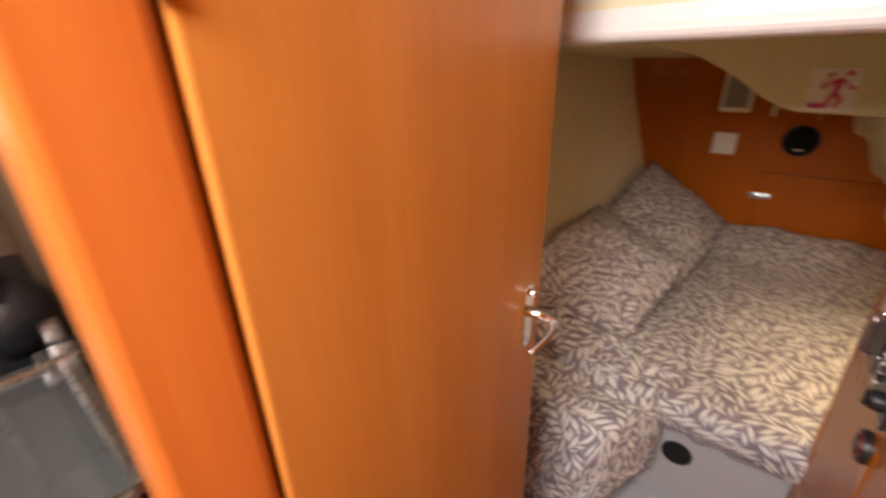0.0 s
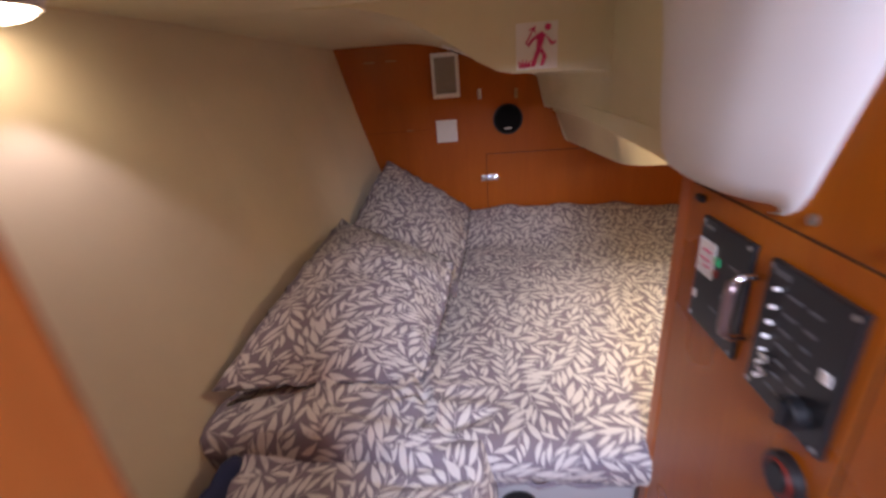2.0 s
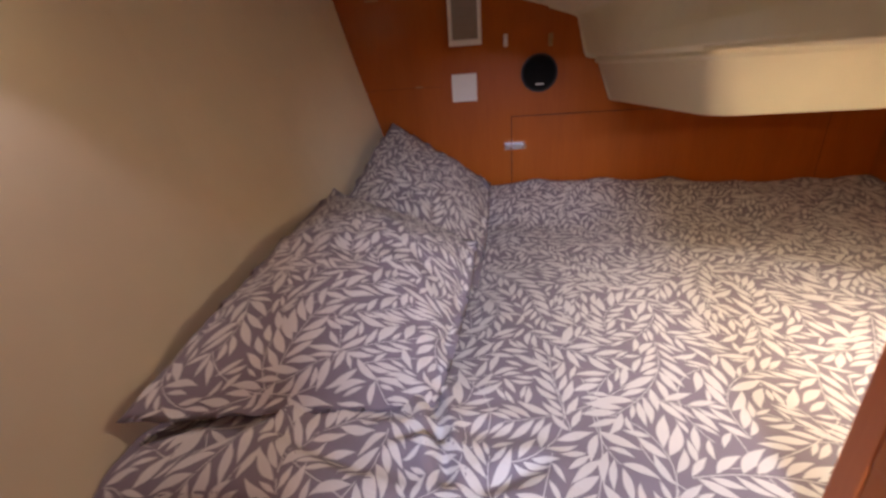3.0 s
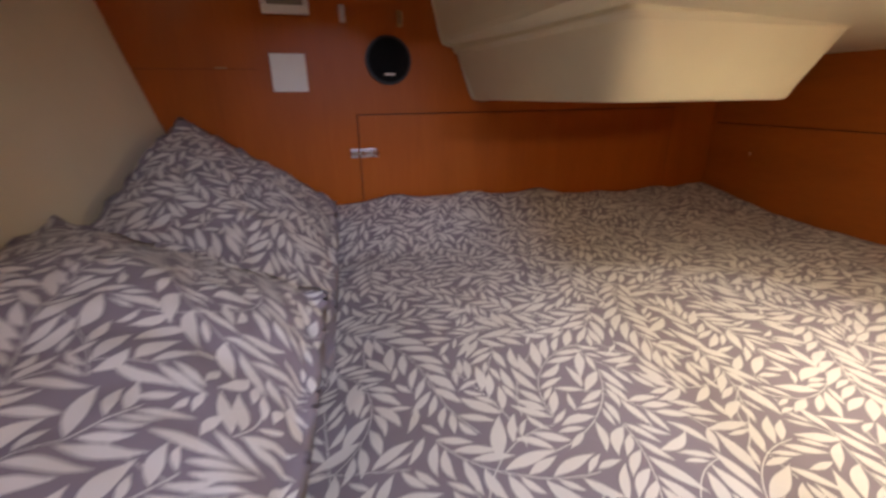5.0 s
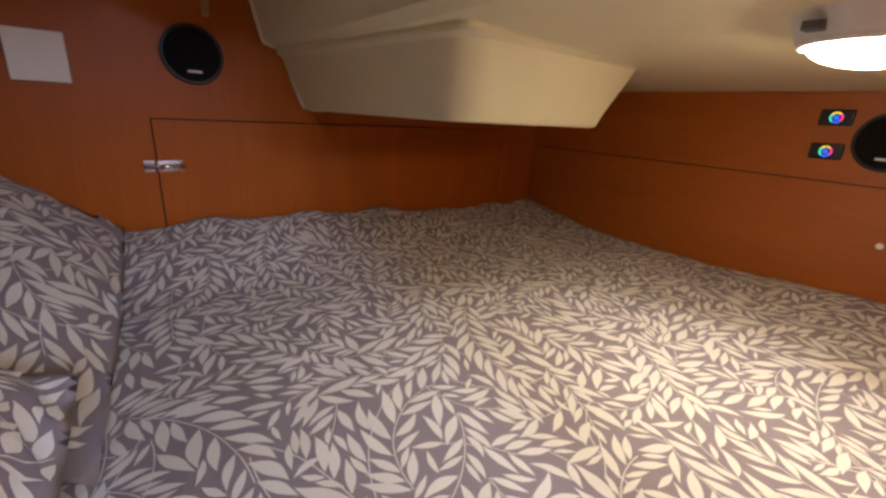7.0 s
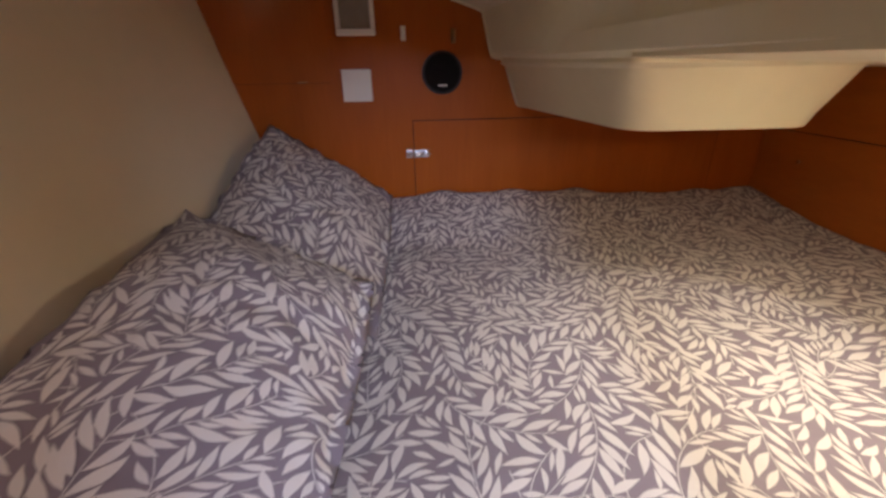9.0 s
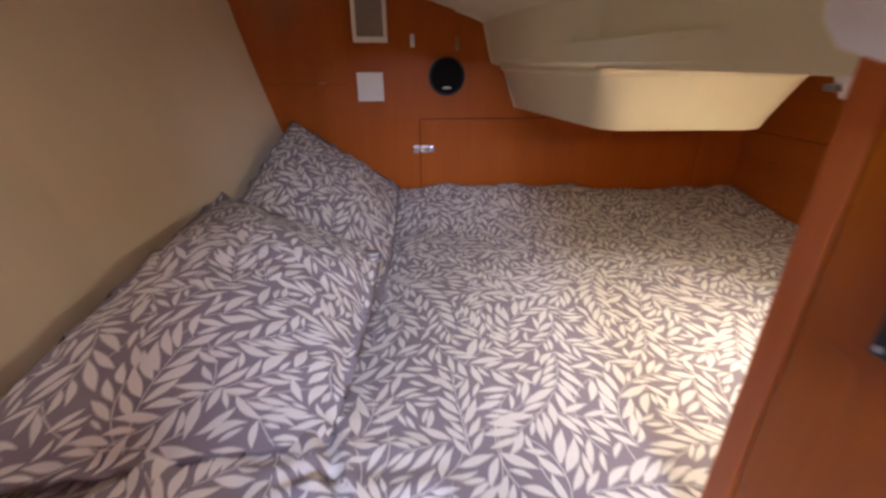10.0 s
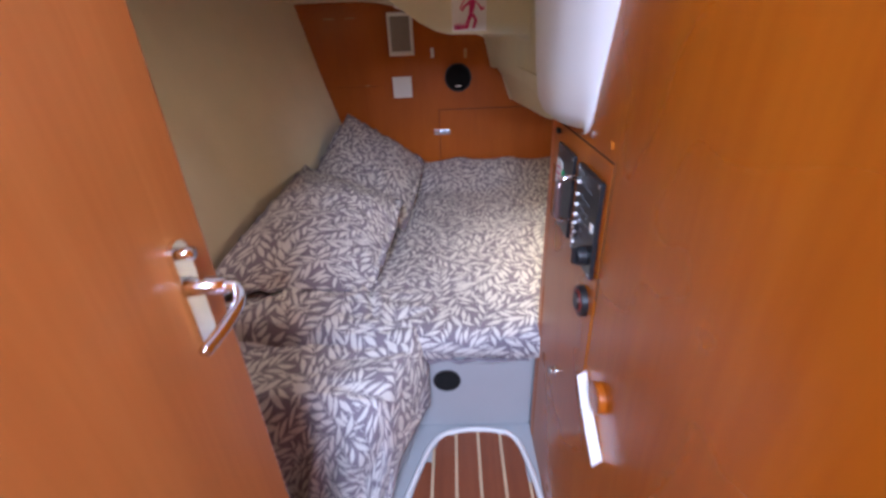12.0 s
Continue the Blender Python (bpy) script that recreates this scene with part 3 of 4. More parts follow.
# the cover's end thrown over the seat at the door
grid = []
NS, NV = 64, 60
for i in range(NV):
    v = i / (NV - 1)
    row = []
    for j in range(NS):
        s = -0.36 + 0.86 * j / (NS - 1)
        # along: from the berth edge forward over the seat, then down
        d = 0.62 * v
        y = 1.085 - min(d, 0.24) - 0.05 * smooth_step(0.2, 0.34, d) - 0.08 * max(0.0, d - 0.3)
        drop = max(0.0, d - 0.25)
        z = 0.408 - drop + 0.022 * smooth_step(0.08, 0.0, d)
        over = max(0.0, s - 0.19)
        x = min(s, 0.19) + 0.045 * (1 - math.exp(-over * 14)) - 0.06 * smooth_step(0.0, 0.35, drop)
        z -= 0.82 * max(0.0, over - 0.02)
        z = max(0.03 + 0.01 * noise.noise((s * 9, v * 9, 1)), z)
        wob = 0.014 * noise.noise((s * 5, d * 6, 2.0)) + 0.007 * noise.noise((s * 16, d * 14, 7.0))
        pleat = 0.012 * math.sin(s * 42 + 3 * noise.noise((s * 3, d * 2, 0.5))) * smooth_step(0.0, 0.2, drop)
        x -= 0.38 * max(0.0, 1.02 - y) * smooth_step(-0.15, 0.19, s)
        for dc, sa, sb, dp in ((0.035, -0.30, 0.10, 0.016), (0.085, -0.05, 0.20, 0.013), (0.15, -0.34, -0.02, 0.010), (0.21, 0.0, 0.22, 0.010)):
            line = dc + 0.05 * (s - sa) + 0.02 * noise.noise((s * 6, dc * 40, 4.0))
            z -= dp * math.exp(-((d - line) / 0.011) ** 2) * smooth_step(sa - 0.08, sa + 0.05, s) * smooth_step(sb + 0.08, sb - 0.05, s)
        row.append((x + 0.5 * wob * (over > 0), y - abs(wob) * (drop > 0.02) - pleat, z + wob + 0.010 * math.sin(d * 75 + 6 * noise.noise((s * 4, d * 3, 8))) * smooth_step(0.12, 0.02, d)))
    grid.append(row)
grid = [[(x, y, z + 0.012) for x, y, z in row] for row in reversed(grid)]
end = tagged(cloth("duvet_end", grid, PRINT, 0.014), "leaf-printed grey duvet end draped over the seat", "duvet")
leaf_print(on_grid(grid, [0.86 * k / (NS - 1) for k in range(NS)], [0.62 * k / (NV - 1) for k in range(NV)]), 0.86, 0.62, 8, end, 0.0012)
part("hem", tube([(p[0], p[1] - 0.003, p[2]) for p in grid[0][::2]], 0.005, 8), PRINT, end, "stitched hem", True)


def pillow(name, corners, thick, seed, label):
    """corners: near outer, near inner, far inner, far outer; a soft case with a flat flange."""
    a, b, c, d = (Vector(p) for p in corners)
    normal = ((b - a).cross(d - a)).normalized()
    if normal.z < 0:
        normal = -normal
    n = 44
    wu, wv = (b - a).length, (d - a).length

    def place(u, v, up):
        p = a * (1 - u) * (1 - v) + b * u * (1 - v) + c * u * v + d * (1 - u) * v
        fu, fv = min(1, max(0, (u - 0.045) / 0.91)), min(1, max(0, (v - 0.035) / 0.93))
        belly = (math.sin(math.pi * fu) ** 0.55) * (math.sin(math.pi * fv) ** 0.55) if 0 < fu < 1 and 0 < fv < 1 else 0.0
        pinch = -0.03 * (math.sin(math.pi * v) * (abs(u - 0.5) * 2) ** 3 * (1 if u < 0.5 else -1))
        p = p + (b - a) * pinch * 0.6
        ripple = 0.014 * noise.noise((u * 4 + seed, v * 5, seed)) + 0.008 * noise.noise((u * 14 + seed, v * 15, seed)) * (0.4 + belly)
        flange = 0.010 * math.sin((u + v) * 46 + seed) * (1 - min(1, belly * 3)) * (0.4 + noise.noise((u * 7, v * 7, seed + 3)))
        h = thick * belly + ripple + flange if up else -0.3 * thick * belly + 0.3 * ripple + flange - 0.004
        return p + normal * h

    bm = bmesh.new()
    for up in (True, False):
        vs = [[bm.verts.new(place(i / n, j / n, up)) for j in range(n + 1)] for i in range(n + 1)]
        for i in range(n):
            for j in range(n):
                f = bm.faces.new((vs[i][j], vs[i + 1][j], vs[i + 1][j + 1], vs[i][j + 1]) if up else (vs[i][j + 1], vs[i + 1][j + 1], vs[i + 1][j], vs[i][j]))
                f.smooth = True
    rim = [e for e in bm.edges if e.is_boundary]
    bmesh.ops.remove_doubles(bm, verts=list({v for e in rim for v in e.verts}), dist=0.006)
    me = bpy.data.meshes.new(name)
    bm.to_mesh(me)
    bm.free()
    me.materials.append(PRINT)
    ob = tagged(new(name, me), label, "pillow", "pillows on the berth")
    top = [[place(i / n, j / n, True) for i in range(n + 1)] for j in range(n + 1)]
    leaf_print(on_grid(top, [wu * k / n for k in range(n + 1)], [wv * k / n for k in range(n + 1)]), wu, wv, int(seed), ob, 0.0016)
    return ob


pillow("pillow", [(-0.38, 1.93, 0.565), (0.112, 1.70, 0.47), (0.155, 2.575, 0.545), (-0.262, 2.53, 0.84)], 0.075, 2.0, "leaf-printed grey pillow leaning against hull and bulkhead")
pillow("pillow", [(-0.460, 1.125, 0.548), (0.045, 1.265, 0.455), (0.118, 1.715, 0.605), (-0.402, 2.085, 0.672)], 0.105, 5.0, "leaf-printed mauve-grey pillow with a frilled edge")
tagged(part("folded_sheet", loft([[(-0.405, y, 0.34), (-0.41, y, 0.40 + 0.008 * math.sin(y * 60)), (-0.395, y, 0.435 + 0.006 * math.sin(y * 90)), (-0.37, y, 0.44), (-0.352, y, 0.425 + 0.006 * math.sin(y * 70)), (-0.35, y, 0.34)] for y in (0.90, 0.93, 0.955, 0.98, 1.005, 1.03)], closed=True, caps=True), NAVY, smooth=True), "navy blue folded sheet between berth and hull", "sheet")

# ---- things on the aft bulkhead ----
F = YB


def frame_gap(x0, x1, z0, z1, parent, w=0.0035, sides="tblr"):
    """Dark joint round a flush door on the aft bulkhead."""
    for s, (a, b, c, d) in dict(t=(x0, x1, z1 - w, z1), b=(x0, x1, z0, z0 + w), l=(x0, x0 + w, z0 + w, z1 - w), r=(x1 - w, x1, z0 + w, z1 - w)).items():
        if s in sides:
            part("joint", box(a, b, F - 0.0012, F + 0.001, c, d), GAP, parent)


def locker(x0, x1, z0, z1, label, gap=0.0035, proud=0.004, sides="tblr"):
    ob = tagged(part("locker_door", box(x0 + gap, x1 - gap, F - proud, F - 0.0002, z0 + gap, z1 - gap, proud * 0.3), WOOD_AFT), label, "locker door")
    frame_gap(x0, x1, z0, z1, ob, gap, sides)
    return structure(ob)


low_door = locker(0.250, 1.54, 0.40, 0.829, "flush mahogany locker door above the berth")
high_door = locker(-0.415, -0.035, 0.968, 1.362, "flush mahogany locker door beside the hull", 0.0012, 0.0012, "b")
for x in (-0.312, -0.2):
    part("hinge", box(x - 0.028, x + 0.028, F - 0.004, F - 0.0012, 1.308, 1.3125, 0.001), BRASS, high_door, "thin brass hinge")
part("catch", box(-0.158, -0.125, F - 0.004, F - 0.0012, 0.9695, 0.974, 0.001), BRASS, high_door, "small brass catch")

bolt = empty("barrel_bolt", "small chrome barrel bolt on the locker joint", "latch")
bolt_plate = part("plate", box(0.252, 0.312, F - 0.0065, F - 0.004, 0.686, 0.716, 0.001), STEEL, bolt)
part("rod", tube([(0.222, F - 0.011, 0.701), (0.306, F - 0.011, 0.701)], 0.0048), CHROME, bolt, smooth=True)
for x in (0.262, 0.298):
    part("keeper", box(x - 0.006, x + 0.006, F - 0.0175, F - 0.0065, 0.692, 0.710, 0.002), CHROME, bolt_plate)
part("striker", box(0.221, 0.245, F - 0.0075, F - 0.0002, 0.686, 0.716, 0.001), STEEL, bolt)
part("bolt_tip", disc((0.306, F - 0.011, 0.701), (1, 0, 0), 0.012, 0.012, 6, r2=0.004), CHROME, bolt)

plate = tagged(part("blank_plate", box(0.0, 0.106, F - 0.012, F - 0.0002, 0.902, 1.013, 0.003), PLASTIC), "square white plastic blank plate on the bulkhead", "wall plate")

wall_light = empty("wall_light", "white-framed rectangular wall light with grey lens, unlit", "lamp")
for a, b, c, d in ((-0.002, 0.132, 1.120, 1.142), (-0.002, 0.132, 1.308, 1.328), (-0.002, 0.014, 1.142, 1.308), (0.116, 0.132, 1.142, 1.308)):
    part("bezel", box(a, b, F - 0.032, F - 0.0002, c, d, 0.004), PLASTIC, wall_light)
part("lens", box(0.014, 0.116, F - 0.022, F - 0.004, 1.142, 1.308, 0.003), LENS, wall_light, "grey ribbed lens")
for k in range(5):
    part("rib", box(0.03, 0.10, F - 0.0245, F - 0.022, 1.165 + 0.028 * k, 1.171 + 0.028 * k, 0.001), LENS, wall_light)


def coat_hook(x, z, mat, label):
    hook = empty("coat_hook", label, "hook")
    part("backplate", box(x - 0.009, x + 0.009, F - 0.006, F - 0.0002, z - 0.024, z + 0.024, 0.003), mat, hook)
    part("peg", tube(cubic([(x, F - 0.005, z - 0.004), (x, F - 0.026, z - 0.01), (x, F - 0.034, z + 0.012)], 5), 0.006), mat, hook, smooth=True)


coat_hook(0.229, 1.128, PLASTIC, "cream plastic coat hook on the bulkhead")
coat_hook(0.409, 1.118, BRASS, "small dull brass coat hook on the bulkhead")


def loudspeaker(at, axis, side_axis, label):
    """Round grille; side_axis: the way the small maker's bar runs."""
    ob = empty("loudspeaker", label, "loudspeaker")
    at, axis, side_axis = Vector(at), Vector(axis), Vector(side_axis)
    part("flange", disc(at, axis, 0.0755, 0.010, 56, 0.004), BLACK, ob)
    grille = part("grille", disc(at + axis * 0.0095, axis, 0.067, 0.007, 48, 0.006), GRILLE, ob)
    for k in range(4):
        part("grille_ring", ring(at + axis * 0.0166, axis, 0.014 + 0.014 * k, 0.0007, 40, 6), GRILLE, grille)
    q = Matrix((side_axis, axis, Vector((0, 0, 1)))).transposed().to_4x4()
    bm = box(-0.017, 0.017, 0.0, 0.0022, -0.003, 0.003, 0.0008)
    bm.transform(Matrix.Translation(at + axis * 0.0172 + Vector((0, 0, -0.043))) @ q)
    part("badge", bm, PLASTIC, grille, "small white bar")
    return ob


loudspeaker((0.367, F - 0.0002, 0.996), (0, -1, 0), (1, 0, 0), "round black loudspeaker on the aft bulkhead")

# ---- things on the centre bulkhead ----
loudspeaker((XR - 0.0002, 1.412, 0.878), (-1, 0, 0), (0, -1, 0), "round black loudspeaker beside two sockets")
joint = tagged(part("locker_flap", box(XR - 0.004, XR - 0.0002, 1.12, 2.575, 0.40, 0.762, 0.0012), WOOD_CENTRE), "flush mahogany locker flap beside the berth", "locker door")
part("joint", box(XR - 0.0012, XR + 0.001, 1.12, 2.575, 0.762, 0.7655), GAP, joint)
tagged(part("door_knob", disc((XR - 0.004, 2.39, 0.657), (-1, 0, 0), 0.007, 0.011, 20, 0.003), CHROME), "tiny chrome knob on the locker flap", "knob")
tagged(part("door_knob", disc((XR - 0.004, 1.362, 0.618), (-1, 0, 0), 0.008, 0.011, 20, 0.003), PLASTIC), "tiny white knob on the locker flap", "knob")


def led_socket(y, z):
    ob = empty("power_socket", "black power socket with a coloured glowing ring", "socket", "sockets by the loudspeaker")
    face = part("faceplate", box(XR - 0.006, XR - 0.0002, y - 0.036, y + 0.036, z - 0.021, z + 0.021, 0.005, 3), BLACK, ob)
    part("button", disc((XR - 0.006, y, z), (-1, 0, 0), 0.012, 0.0022, 28, 0.001), BLACK, face)
    for mat, a0 in ((LED_YELLOW, 40), (LED_PINK, 130), (LED_BLUE, 220), (LED_GREEN, 310)):
        arc = [(XR - 0.0088, y + 0.0125 * math.cos(radians(a0 + 9 * k)), z + 0.0125 * math.sin(radians(a0 + 9 * k))) for k in range(11)]
        part("led_ring", tube(arc, 0.0022, 6), mat, face)
    part("led_centre", disc((XR - 0.0082, y, z), (-1, 0, 0), 0.0062, 0.0012, 20), LED_BLUE, face)


led_socket(1.533, 0.933)
led_socket(1.533, 0.844)

# ---- lamps under the deckheads ----
def ceiling_lamp(x, y, z, glow, label, bulge=0.42):
    ob = empty("ceiling_lamp", label, "lamp", "cabin ceiling lamps")
    part("base", disc((x, y, z), (0, 0, -1), 0.098, 0.036, 48, 0.004, r2=0.080), PLASTIC, ob)
    part("collar", ring((x, y, z - 0.036), (0, 0, -1), 0.075, 0.006, 48, 8), PLASTIC, ob, smooth=True)
    part("switch", box(x - 0.090, x - 0.070, y + 0.034, y + 0.056, z - 0.030, z - 0.019, 0.002), INK, ob)
    bm = bmesh.new()
    bmesh.ops.create_uvsphere(bm, u_segments=36, v_segments=14, radius=0.070)
    bmesh.ops.delete(bm, geom=[v for v in bm.verts if v.co.z > 0.001], context="VERTS")
    bm.transform(Matrix.Translation((x, y, z - 0.036)) @ Matrix.Diagonal((1, 1, bulge, 1)))
    part("dome", bm, glow, ob, "glowing white dome", True)


ceiling_lamp(*BERTH_LAMP, DOME, "round white lamp with a lit dome above the berth")
ceiling_lamp(*DOOR_LAMP, DOME_PALE, "round white lamp with a lit dome beside the hull")

vent = empty("ceiling_vent", "small white plastic vent under the deckhead", "vent")
for nm, mt, grow, dz in (("plate", PLASTIC, 1.0, 0.0), ("slot", HOLE, 0.45, 0.004)):
    bm = box(-0.055 * grow, 0.055 * grow, -0.03 * grow, 0.03 * grow, -0.004, 0.004, 0.002)
    bm.transform(Matrix.Translation((0.145, 2.15, 1.309 - dz)) @ Matrix.Rotation(radians(22), 4, "Y"))
    part(nm, bm, mt, vent)

# ---- escape sign on the beam ----
sign = empty("safety_sign", "white plastic sign with a red figure and flames", "sign")
SX0, SX1, SZ0, SZ1, SY = 0.338, 0.455, 1.220, 1.342, 1.69
part("sheet", box(SX0, SX1, SY - 0.0025, SY - 0.0002, SZ0, SZ1, 0.0008), PAPER, sign)
SX, SZ = SX1 - SX0, SZ1 - SZ0


def mark(name, pts, mat=RED):
    part(name, prism([(SX0 + u * SX, SZ0 + v * SZ) for u, v in pts], "y", SY - 0.0036, SY - 0.0026), mat, sign)


mark("mark", [(0.50, 0.42), (0.62, 0.46), (0.70, 0.72), (0.62, 0.80), (0.50, 0.74)])
mark("mark", [(0.50, 0.46), (0.62, 0.42), (0.52, 0.24), (0.46, 0.06), (0.34, 0.07), (0.42, 0.26)])
mark("mark", [(0.56, 0.44), (0.64, 0.44), (0.74, 0.26), (0.66, 0.07), (0.58, 0.08), (0.64, 0.26)])
mark("mark", [(0.66, 0.76), (0.72, 0.72), (0.88, 0.56), (0.96, 0.60), (0.93, 0.52), (0.84, 0.50)])
mark("mark", [(0.50, 0.74), (0.54, 0.68), (0.40, 0.60), (0.30, 0.48), (0.27, 0.54), (0.37, 0.66)])
mark("arrow", [(0.22, 0.56), (0.25, 0.54), (0.42, 0.83), (0.39, 0.85)])
mark("arrow", [(0.30, 0.84), (0.46, 0.92), (0.46, 0.74), (0.42, 0.83)])
mark("mark", [(0.76 + 0.075 * math.cos(a), 0.88 + 0.07 * math.sin(a)) for a in (2 * math.pi * k / 14 for k in range(14))])
for u in (0.10, 0.17, 0.24, 0.31):
    mark("flame", [(u - 0.03, 0.05), (u + 0.03, 0.05), (u + 0.035, 0.13), (u + (u - 0.2) * 0.5, 0.25 - abs(u - 0.2) * 0.3), (u - 0.035, 0.13)])

# ---- switch panels on the wooden wall ----
W = XW
hatch = tagged(part("hatch_panel", box(W - 0.0022, W - 0.0002, 0.672, 1.0405, 0.60, 1.034, 0.0008), WOOD_WALL), "flush cherry hatch carrying the switch panels", "hatch")
part("joint", box(W - 0.0014, W + 0.001, 0.668, 1.0405, 1.034, 1.0372), GAP, hatch)
part("joint", box(W - 0.0014, W + 0.001, 0.6695, 0.672, 0.80, 1.034), GAP, hatch)
H = W - 0.0024


def bar(parent, y0, y1, z0, z1, mat, name="label_bar", d=0.0008):
    return part(name, box(H - 0.007 - d, H - 0.007, y0, y1, z0, z1), mat, parent)


meter = empty("meter_panel", "black instrument panel with a white sticker", "switch panel")
meter_face = part("faceplate", box(H - 0.007, H, 0.851, 0.977, 0.831, 1.001, 0.002), PANEL, meter)
bar(meter_face, 0.928, 0.990 - 0.016, 0.914, 0.968, PAPER, "sticker", 0.0012)
for a, b, c in ((0.936, 0.962, 0.952), (0.938, 0.966, 0.938), (0.938, 0.954, 0.928)):
    part("print", box(H - 0.0092, H - 0.0082, a, b, c, c + 0.0022), RED, meter_face)
bar(meter_face, 0.915, 0.926, 0.942, 0.953, GREEN, "indicator", 0.002)
bar(meter_face, 0.916, 0.926, 0.925, 0.934, RED_RING, "indicator", 0.002)
bar(meter_face, 0.963, 0.972, 0.868, 0.880, PAPER, "indicator", 0.0015)
bar(meter_face, 0.945, 0.968, 0.985, 0.990, INK)
for a, c in ((0.872, 0.952), (0.872, 0.925), (0.880, 0.90), (0.900, 0.872), (0.872, 0.86)):
    bar(meter_face, a, a + 0.022, c, c + 0.004, INK)
for y, z in ((0.858, 0.994), (0.970, 0.994), (0.858, 0.838), (0.970, 0.838)):
    part("screw", disc((H - 0.007, y, z), (-1, 0, 0), 0.0032, 0.0012, 14), STEEL, meter_face)

fuse = empty("switch_panel", "black switch panel with white buttons and labels", "switch panel")
fuse_face = part("faceplate", box(H - 0.008, H, 0.688, 0.816, 0.829, 1.001, 0.002), PANEL, fuse)
H2 = H - 0.008
for k, z in enumerate((0.971, 0.948, 0.928, 0.909, 0.890, 0.872, 0.853)):
    part("button", disc((H2, 0.794, z), (-1, 0, 0), 0.0029, 0.006, 18, 0.0012), PLASTIC, fuse_face, "white push button")
    for y0, y1 in ((0.756, 0.780), (0.728, 0.746)):
        wv = 0.006 * ((k * 7) % 3) / 3
        part("label_bar", box(H2 - 0.0008, H2, y0 + wv, y1, z - 0.002, z + 0.002), INK, fuse_face)
    if k in (4, 5):
        part("lever", box(H2 - 0.010, H2, 0.772, 0.788, z - 0.005, z + 0.003, 0.002), CHROME, fuse_face)
part("indicator", box(H2 - 0.002, H2, 0.700, 0.712, 0.912, 0.926, 0.0006), PAPER, fuse_face, "white square marker")
part("label_bar", box(H2 - 0.0008, H2, 0.780, 0.806, 0.986, 0.993), INK, fuse_face)
part("rotary_knob", disc((H2, 0.724, 0.859), (-1, 0, 0), 0.017, 0.016, 28, 0.004), BLACK, fuse_face)
part("knob_grip", box(H2 - 0.023, H2 - 0.015, 0.719, 0.729, 0.845, 0.873, 0.002), BLACK, fuse_face)
for y, z in ((0.695, 0.994), (0.809, 0.994), (0.695, 0.836), (0.809, 0.836)):
    part("screw", disc((H2, y, z), (-1, 0, 0), 0.0034, 0.0012, 14), STEEL, fuse_face)

grab = empty("grab_handle", "chrome and brown pull handle between the panels", "handle")
for z in (0.966, 0.880):
    part("leg", tube(cubic([(H + 0.002, 0.8335, z), (H - 0.024, 0.8335, z), (H - 0.034, 0.8335, z - 0.008 * (1 if z > 0.92 else -1))], 5), 0.0048), CHROME, grab, smooth=True)
part("grip", tube([(H - 0.034, 0.8335, 0.960), (H - 0.036, 0.8335, 0.945), (H - 0.036, 0.8335, 0.901), (H - 0.034, 0.8335, 0.886)], 0.0068), BROWNBAR, grab, "brown metal grip", True)

outlet = empty("round_socket", "black round socket with a dark red ring", "socket")
part("body", disc((W - 0.0022, 0.721, 0.766), (-1, 0, 0), 0.029, 0.012, 40, 0.004), BLACK, outlet)
part("colour_ring", ring((W - 0.0142, 0.721, 0.766), (-1, 0, 0), 0.020, 0.0022), RED_RING, outlet, "dark red ring", True)
part("cap", disc((W - 0.0142, 0.721, 0.766), (-1, 0, 0), 0.017, 0.004, 32, 0.002), BLACK, outlet)
button = empty("push_latch", "small chrome push-button latch on the wall", "latch")
part("rosette", disc((W - 0.0002, 0.853, 0.470), (-1, 0, 0), 0.013, 0.003, 28, 0.001), CHROME, button)
part("knob", disc((W - 0.0032, 0.853, 0.470), (-1, 0, 0), 0.009, 0.014, 24, 0.004), CHROME, button)
for y, z, m, l in ((0.785, 1.056, STEEL, "small steel screw cap on the wall"), (0.694, 1.058, WOOD_WALL, "wooden plug over a screw in the wall")):
    tagged(part("screw_cap", disc((W - 0.0002, y, z), (-1, 0, 0), 0.0065, 0.003, 20, 0.001), m), l, "screw cap")
tagged(part("cable_clip", box(W - 0.011, W - 0.0024, 0.990, 1.010, 1.014, 1.025, 0.003), BLACK), "small black clip at the wall's top edge", "clip")
pull = empty("wooden_turn_button", "round wooden turn button with a white strip hanging", "catch")
part("button", disc((W - 0.0002, 0.585, 0.662), (-1, 0, 0), 0.027, 0.012, 36, 0.005), WOOD_AFT, pull)
strip = [[(W - 0.003 - c * 0.021 - 0.002 * math.sin(k * 0.9), 0.655 - 0.0235 * k - 0.012 * c, 0.655 - 0.0165 * k + 0.004 * math.sin(k) + e) for c, e in ((0, 0), (1, 0), (1, 0.0016), (0, 0.0016))] for k in range(6)]
part("strip", loft(strip, closed=True, caps=True), PAPER, pull, "white strip of tape")

# ---- the cabin door, standing open ----
hinge, free = Vector((0.066, -0.026, 0)), Vector((0.052, 0.470, 0))
along = (free - hinge).normalized()
length = (free - hinge).length
m_door = Matrix.Translation(hinge) @ Matrix.Rotation(math.atan2(along.y, along.x), 4, "Z")
door = structure(part("door_1", box(0.0, length, -0.011, 0.011, 0.035, 1.80, 0.004), WOOD_DOOR), "open cherry veneered cabin door")
door.matrix_world = m_door
hx, hz0, fy = length - 0.060, 1.006, -0.0112
handle = new("door_handle")
handle.parent = door
tagged(handle, "chrome lever handle on a rounded back plate")


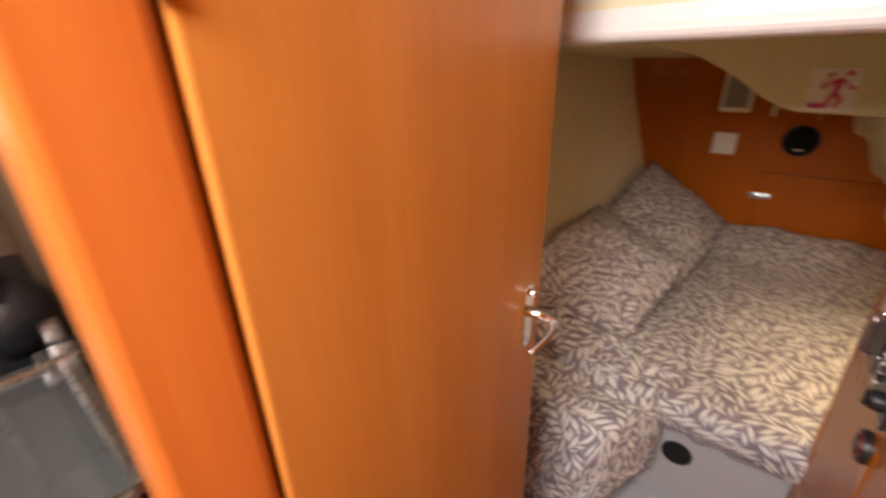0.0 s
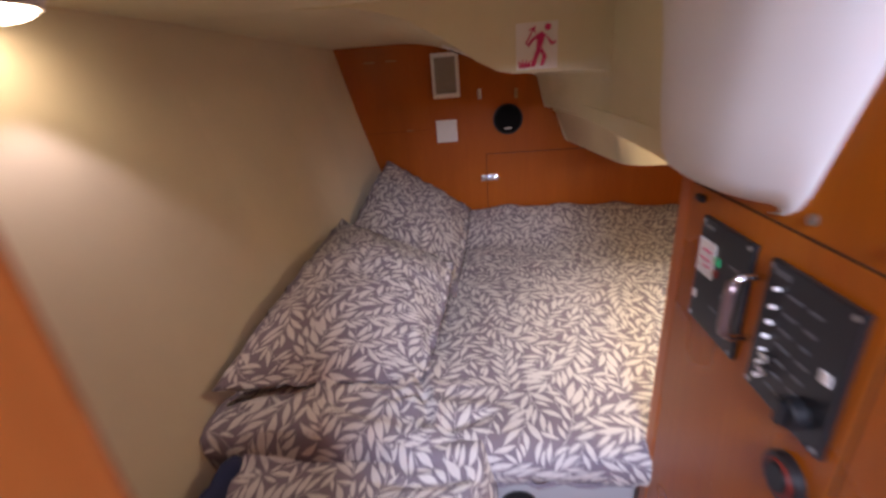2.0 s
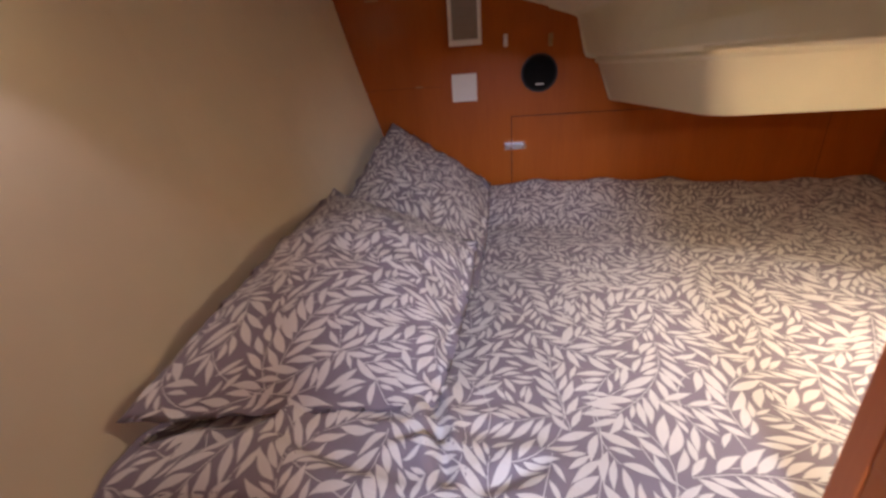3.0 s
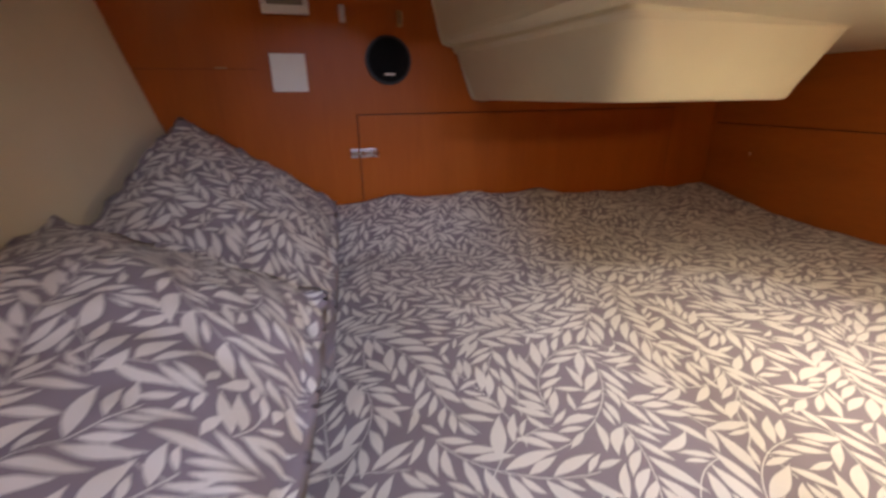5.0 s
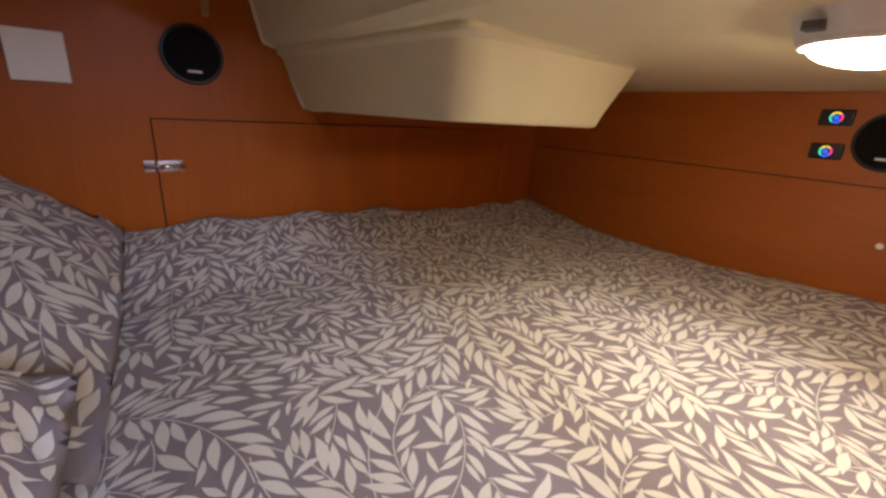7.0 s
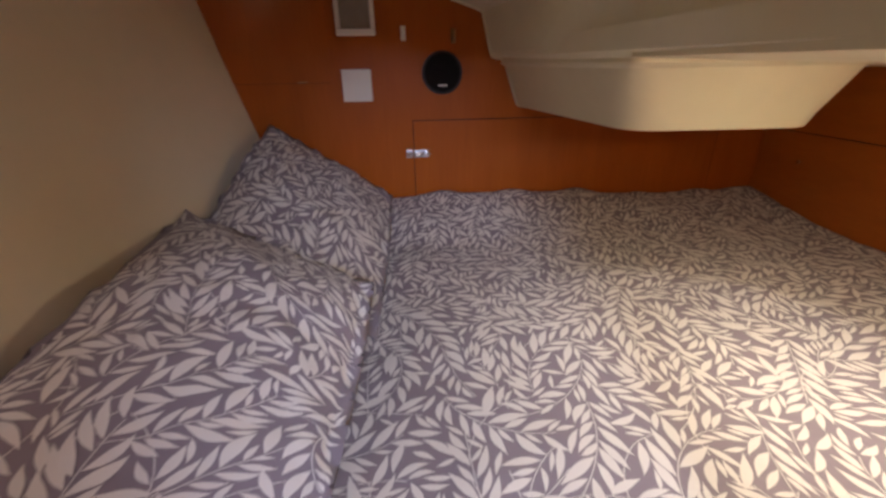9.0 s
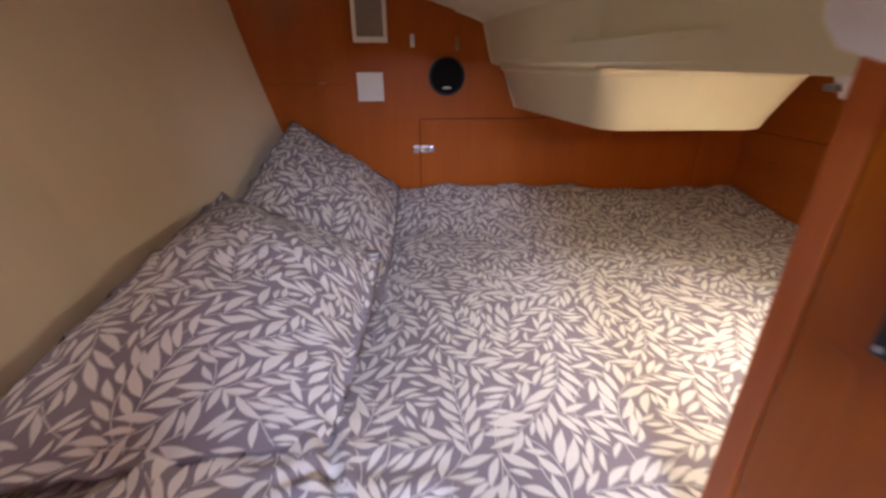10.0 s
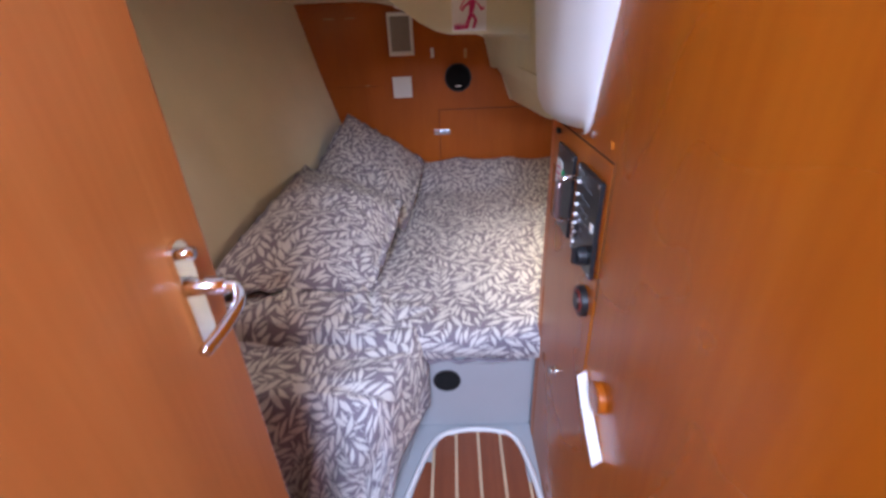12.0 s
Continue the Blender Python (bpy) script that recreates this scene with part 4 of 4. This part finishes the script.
def stadium(cx, cz, w, h, n=10):
    r = w / 2
    return [(cx + r * math.cos(a), cz + h / 2 - r + r * math.sin(a)) for a in (math.pi * k / n for k in range(n + 1))] + [(cx + r * math.cos(a), cz - h / 2 + r + r * math.sin(a)) for a in (math.pi + math.pi * k / n for k in range(n + 1))]


part("back_plate", prism(stadium(hx + 0.006, hz0 - 0.012, 0.027, 0.118), "y", fy - 0.006, fy), CHROME, handle)
part("thumb_turn", tube([(hx, fy - 0.004, hz0 + 0.036), (hx, fy - 0.022, hz0 + 0.036)], 0.006), CHROME, handle, smooth=True)
part("spindle", tube([(hx, fy - 0.004, hz0), (hx, fy - 0.018, hz0), (hx, fy - 0.043, hz0)], [0.010, 0.009, 0.0082], 18), CHROME, handle, smooth=True)
part("lever", tube(cubic([(hx, fy - 0.040, hz0), (hx + 0.003, fy - 0.051, hz0 - 0.005), (hx - 0.012, fy - 0.056, hz0 - 0.014), (hx - 0.040, fy - 0.052, hz0 - 0.022), (hx - 0.066, fy - 0.046, hz0 - 0.027)], 8), 0.0058), CHROME, handle, smooth=True)
part("lock_plate", box(length - 0.0005, length + 0.0012, -0.008, 0.008, hz0 - 0.08, hz0 + 0.05), STEEL, door)
for z in (0.35, 1.45):
    part("hinge", tube([(-0.006, -0.014, z - 0.035), (-0.006, -0.014, z + 0.035)], 0.006), BRASS, door, smooth=True)

# ---- galley corner beyond the post ----
galley = empty("galley_counter", "wooden galley counter with a black top", "counter")
part("cabinet", box(-1.58, -0.23, -1.3, -0.048, 0.0, 0.80, 0.005), WOOD_WALL, galley)
part("worktop", box(-1.59, -0.20, -1.32, -0.047, 0.801, 0.832, 0.008), PANEL, galley)
part("basin_rim", box(-0.61, -0.23, -0.64, -0.12, 0.8325, 0.842, 0.004), LENS, galley)
part("basin", box(-0.58, -0.26, -0.61, -0.15, 0.8425, 0.845, 0.001), LENS, galley)
cover = empty("glass_lid", "clear hinged stove lid in a grey metal frame", "lid")
part("glass", box(-0.62, -0.215, -0.66, -0.10, 0.876, 0.882, 0.001), GLASS, cover)
for a, b, c, d in ((-0.645, -0.21, -0.100, -0.074), (-0.645, -0.62, -0.66, -0.1005), (-0.215, -0.195, -0.66, -0.1005)):
    part("rail", box(a, b, c, d, 0.868, 0.892, 0.005), STEEL, cover)
part("corner_block", box(-0.66, -0.60, -0.125, -0.066, 0.846, 0.905, 0.006), STEEL, cover)
part("stay", box(-0.70, -0.67, -0.10, -0.075, 0.832, 0.945, 0.004), STEEL, cover)
for k, y in enumerate((-0.56, -0.43, -0.30, -0.19)):
    part("burner_bar", tube(cubic([(-0.58, y, 0.846), (-0.55, y, 0.866), (-0.29, y + 0.02, 0.866), (-0.26, y + 0.02, 0.846)], 5), 0.006), STEEL, galley, smooth=True)
kettle = empty("kettle", "black kettle standing on the galley top", "kettle")
bm = bmesh.new()
bmesh.ops.create_uvsphere(bm, u_segments=28, v_segments=16, radius=0.085)
bm.transform(Matrix.Translation((-0.83, -0.135, 0.925)) @ Matrix.Diagonal((1, 0.95, 1.08, 1)))
part("pot", bm, BLACK, kettle, smooth=True)
part("handle", tube(cubic([(-0.90, -0.135, 0.98), (-0.87, -0.135, 1.05), (-0.79, -0.135, 1.05), (-0.76, -0.135, 0.98)], 6), 0.009), BLACK, kettle, smooth=True)
part("lid_knob", disc((-0.83, -0.135, 1.012), (0, 0, 1), 0.014, 0.02, 20, 0.005), BLACK, kettle)
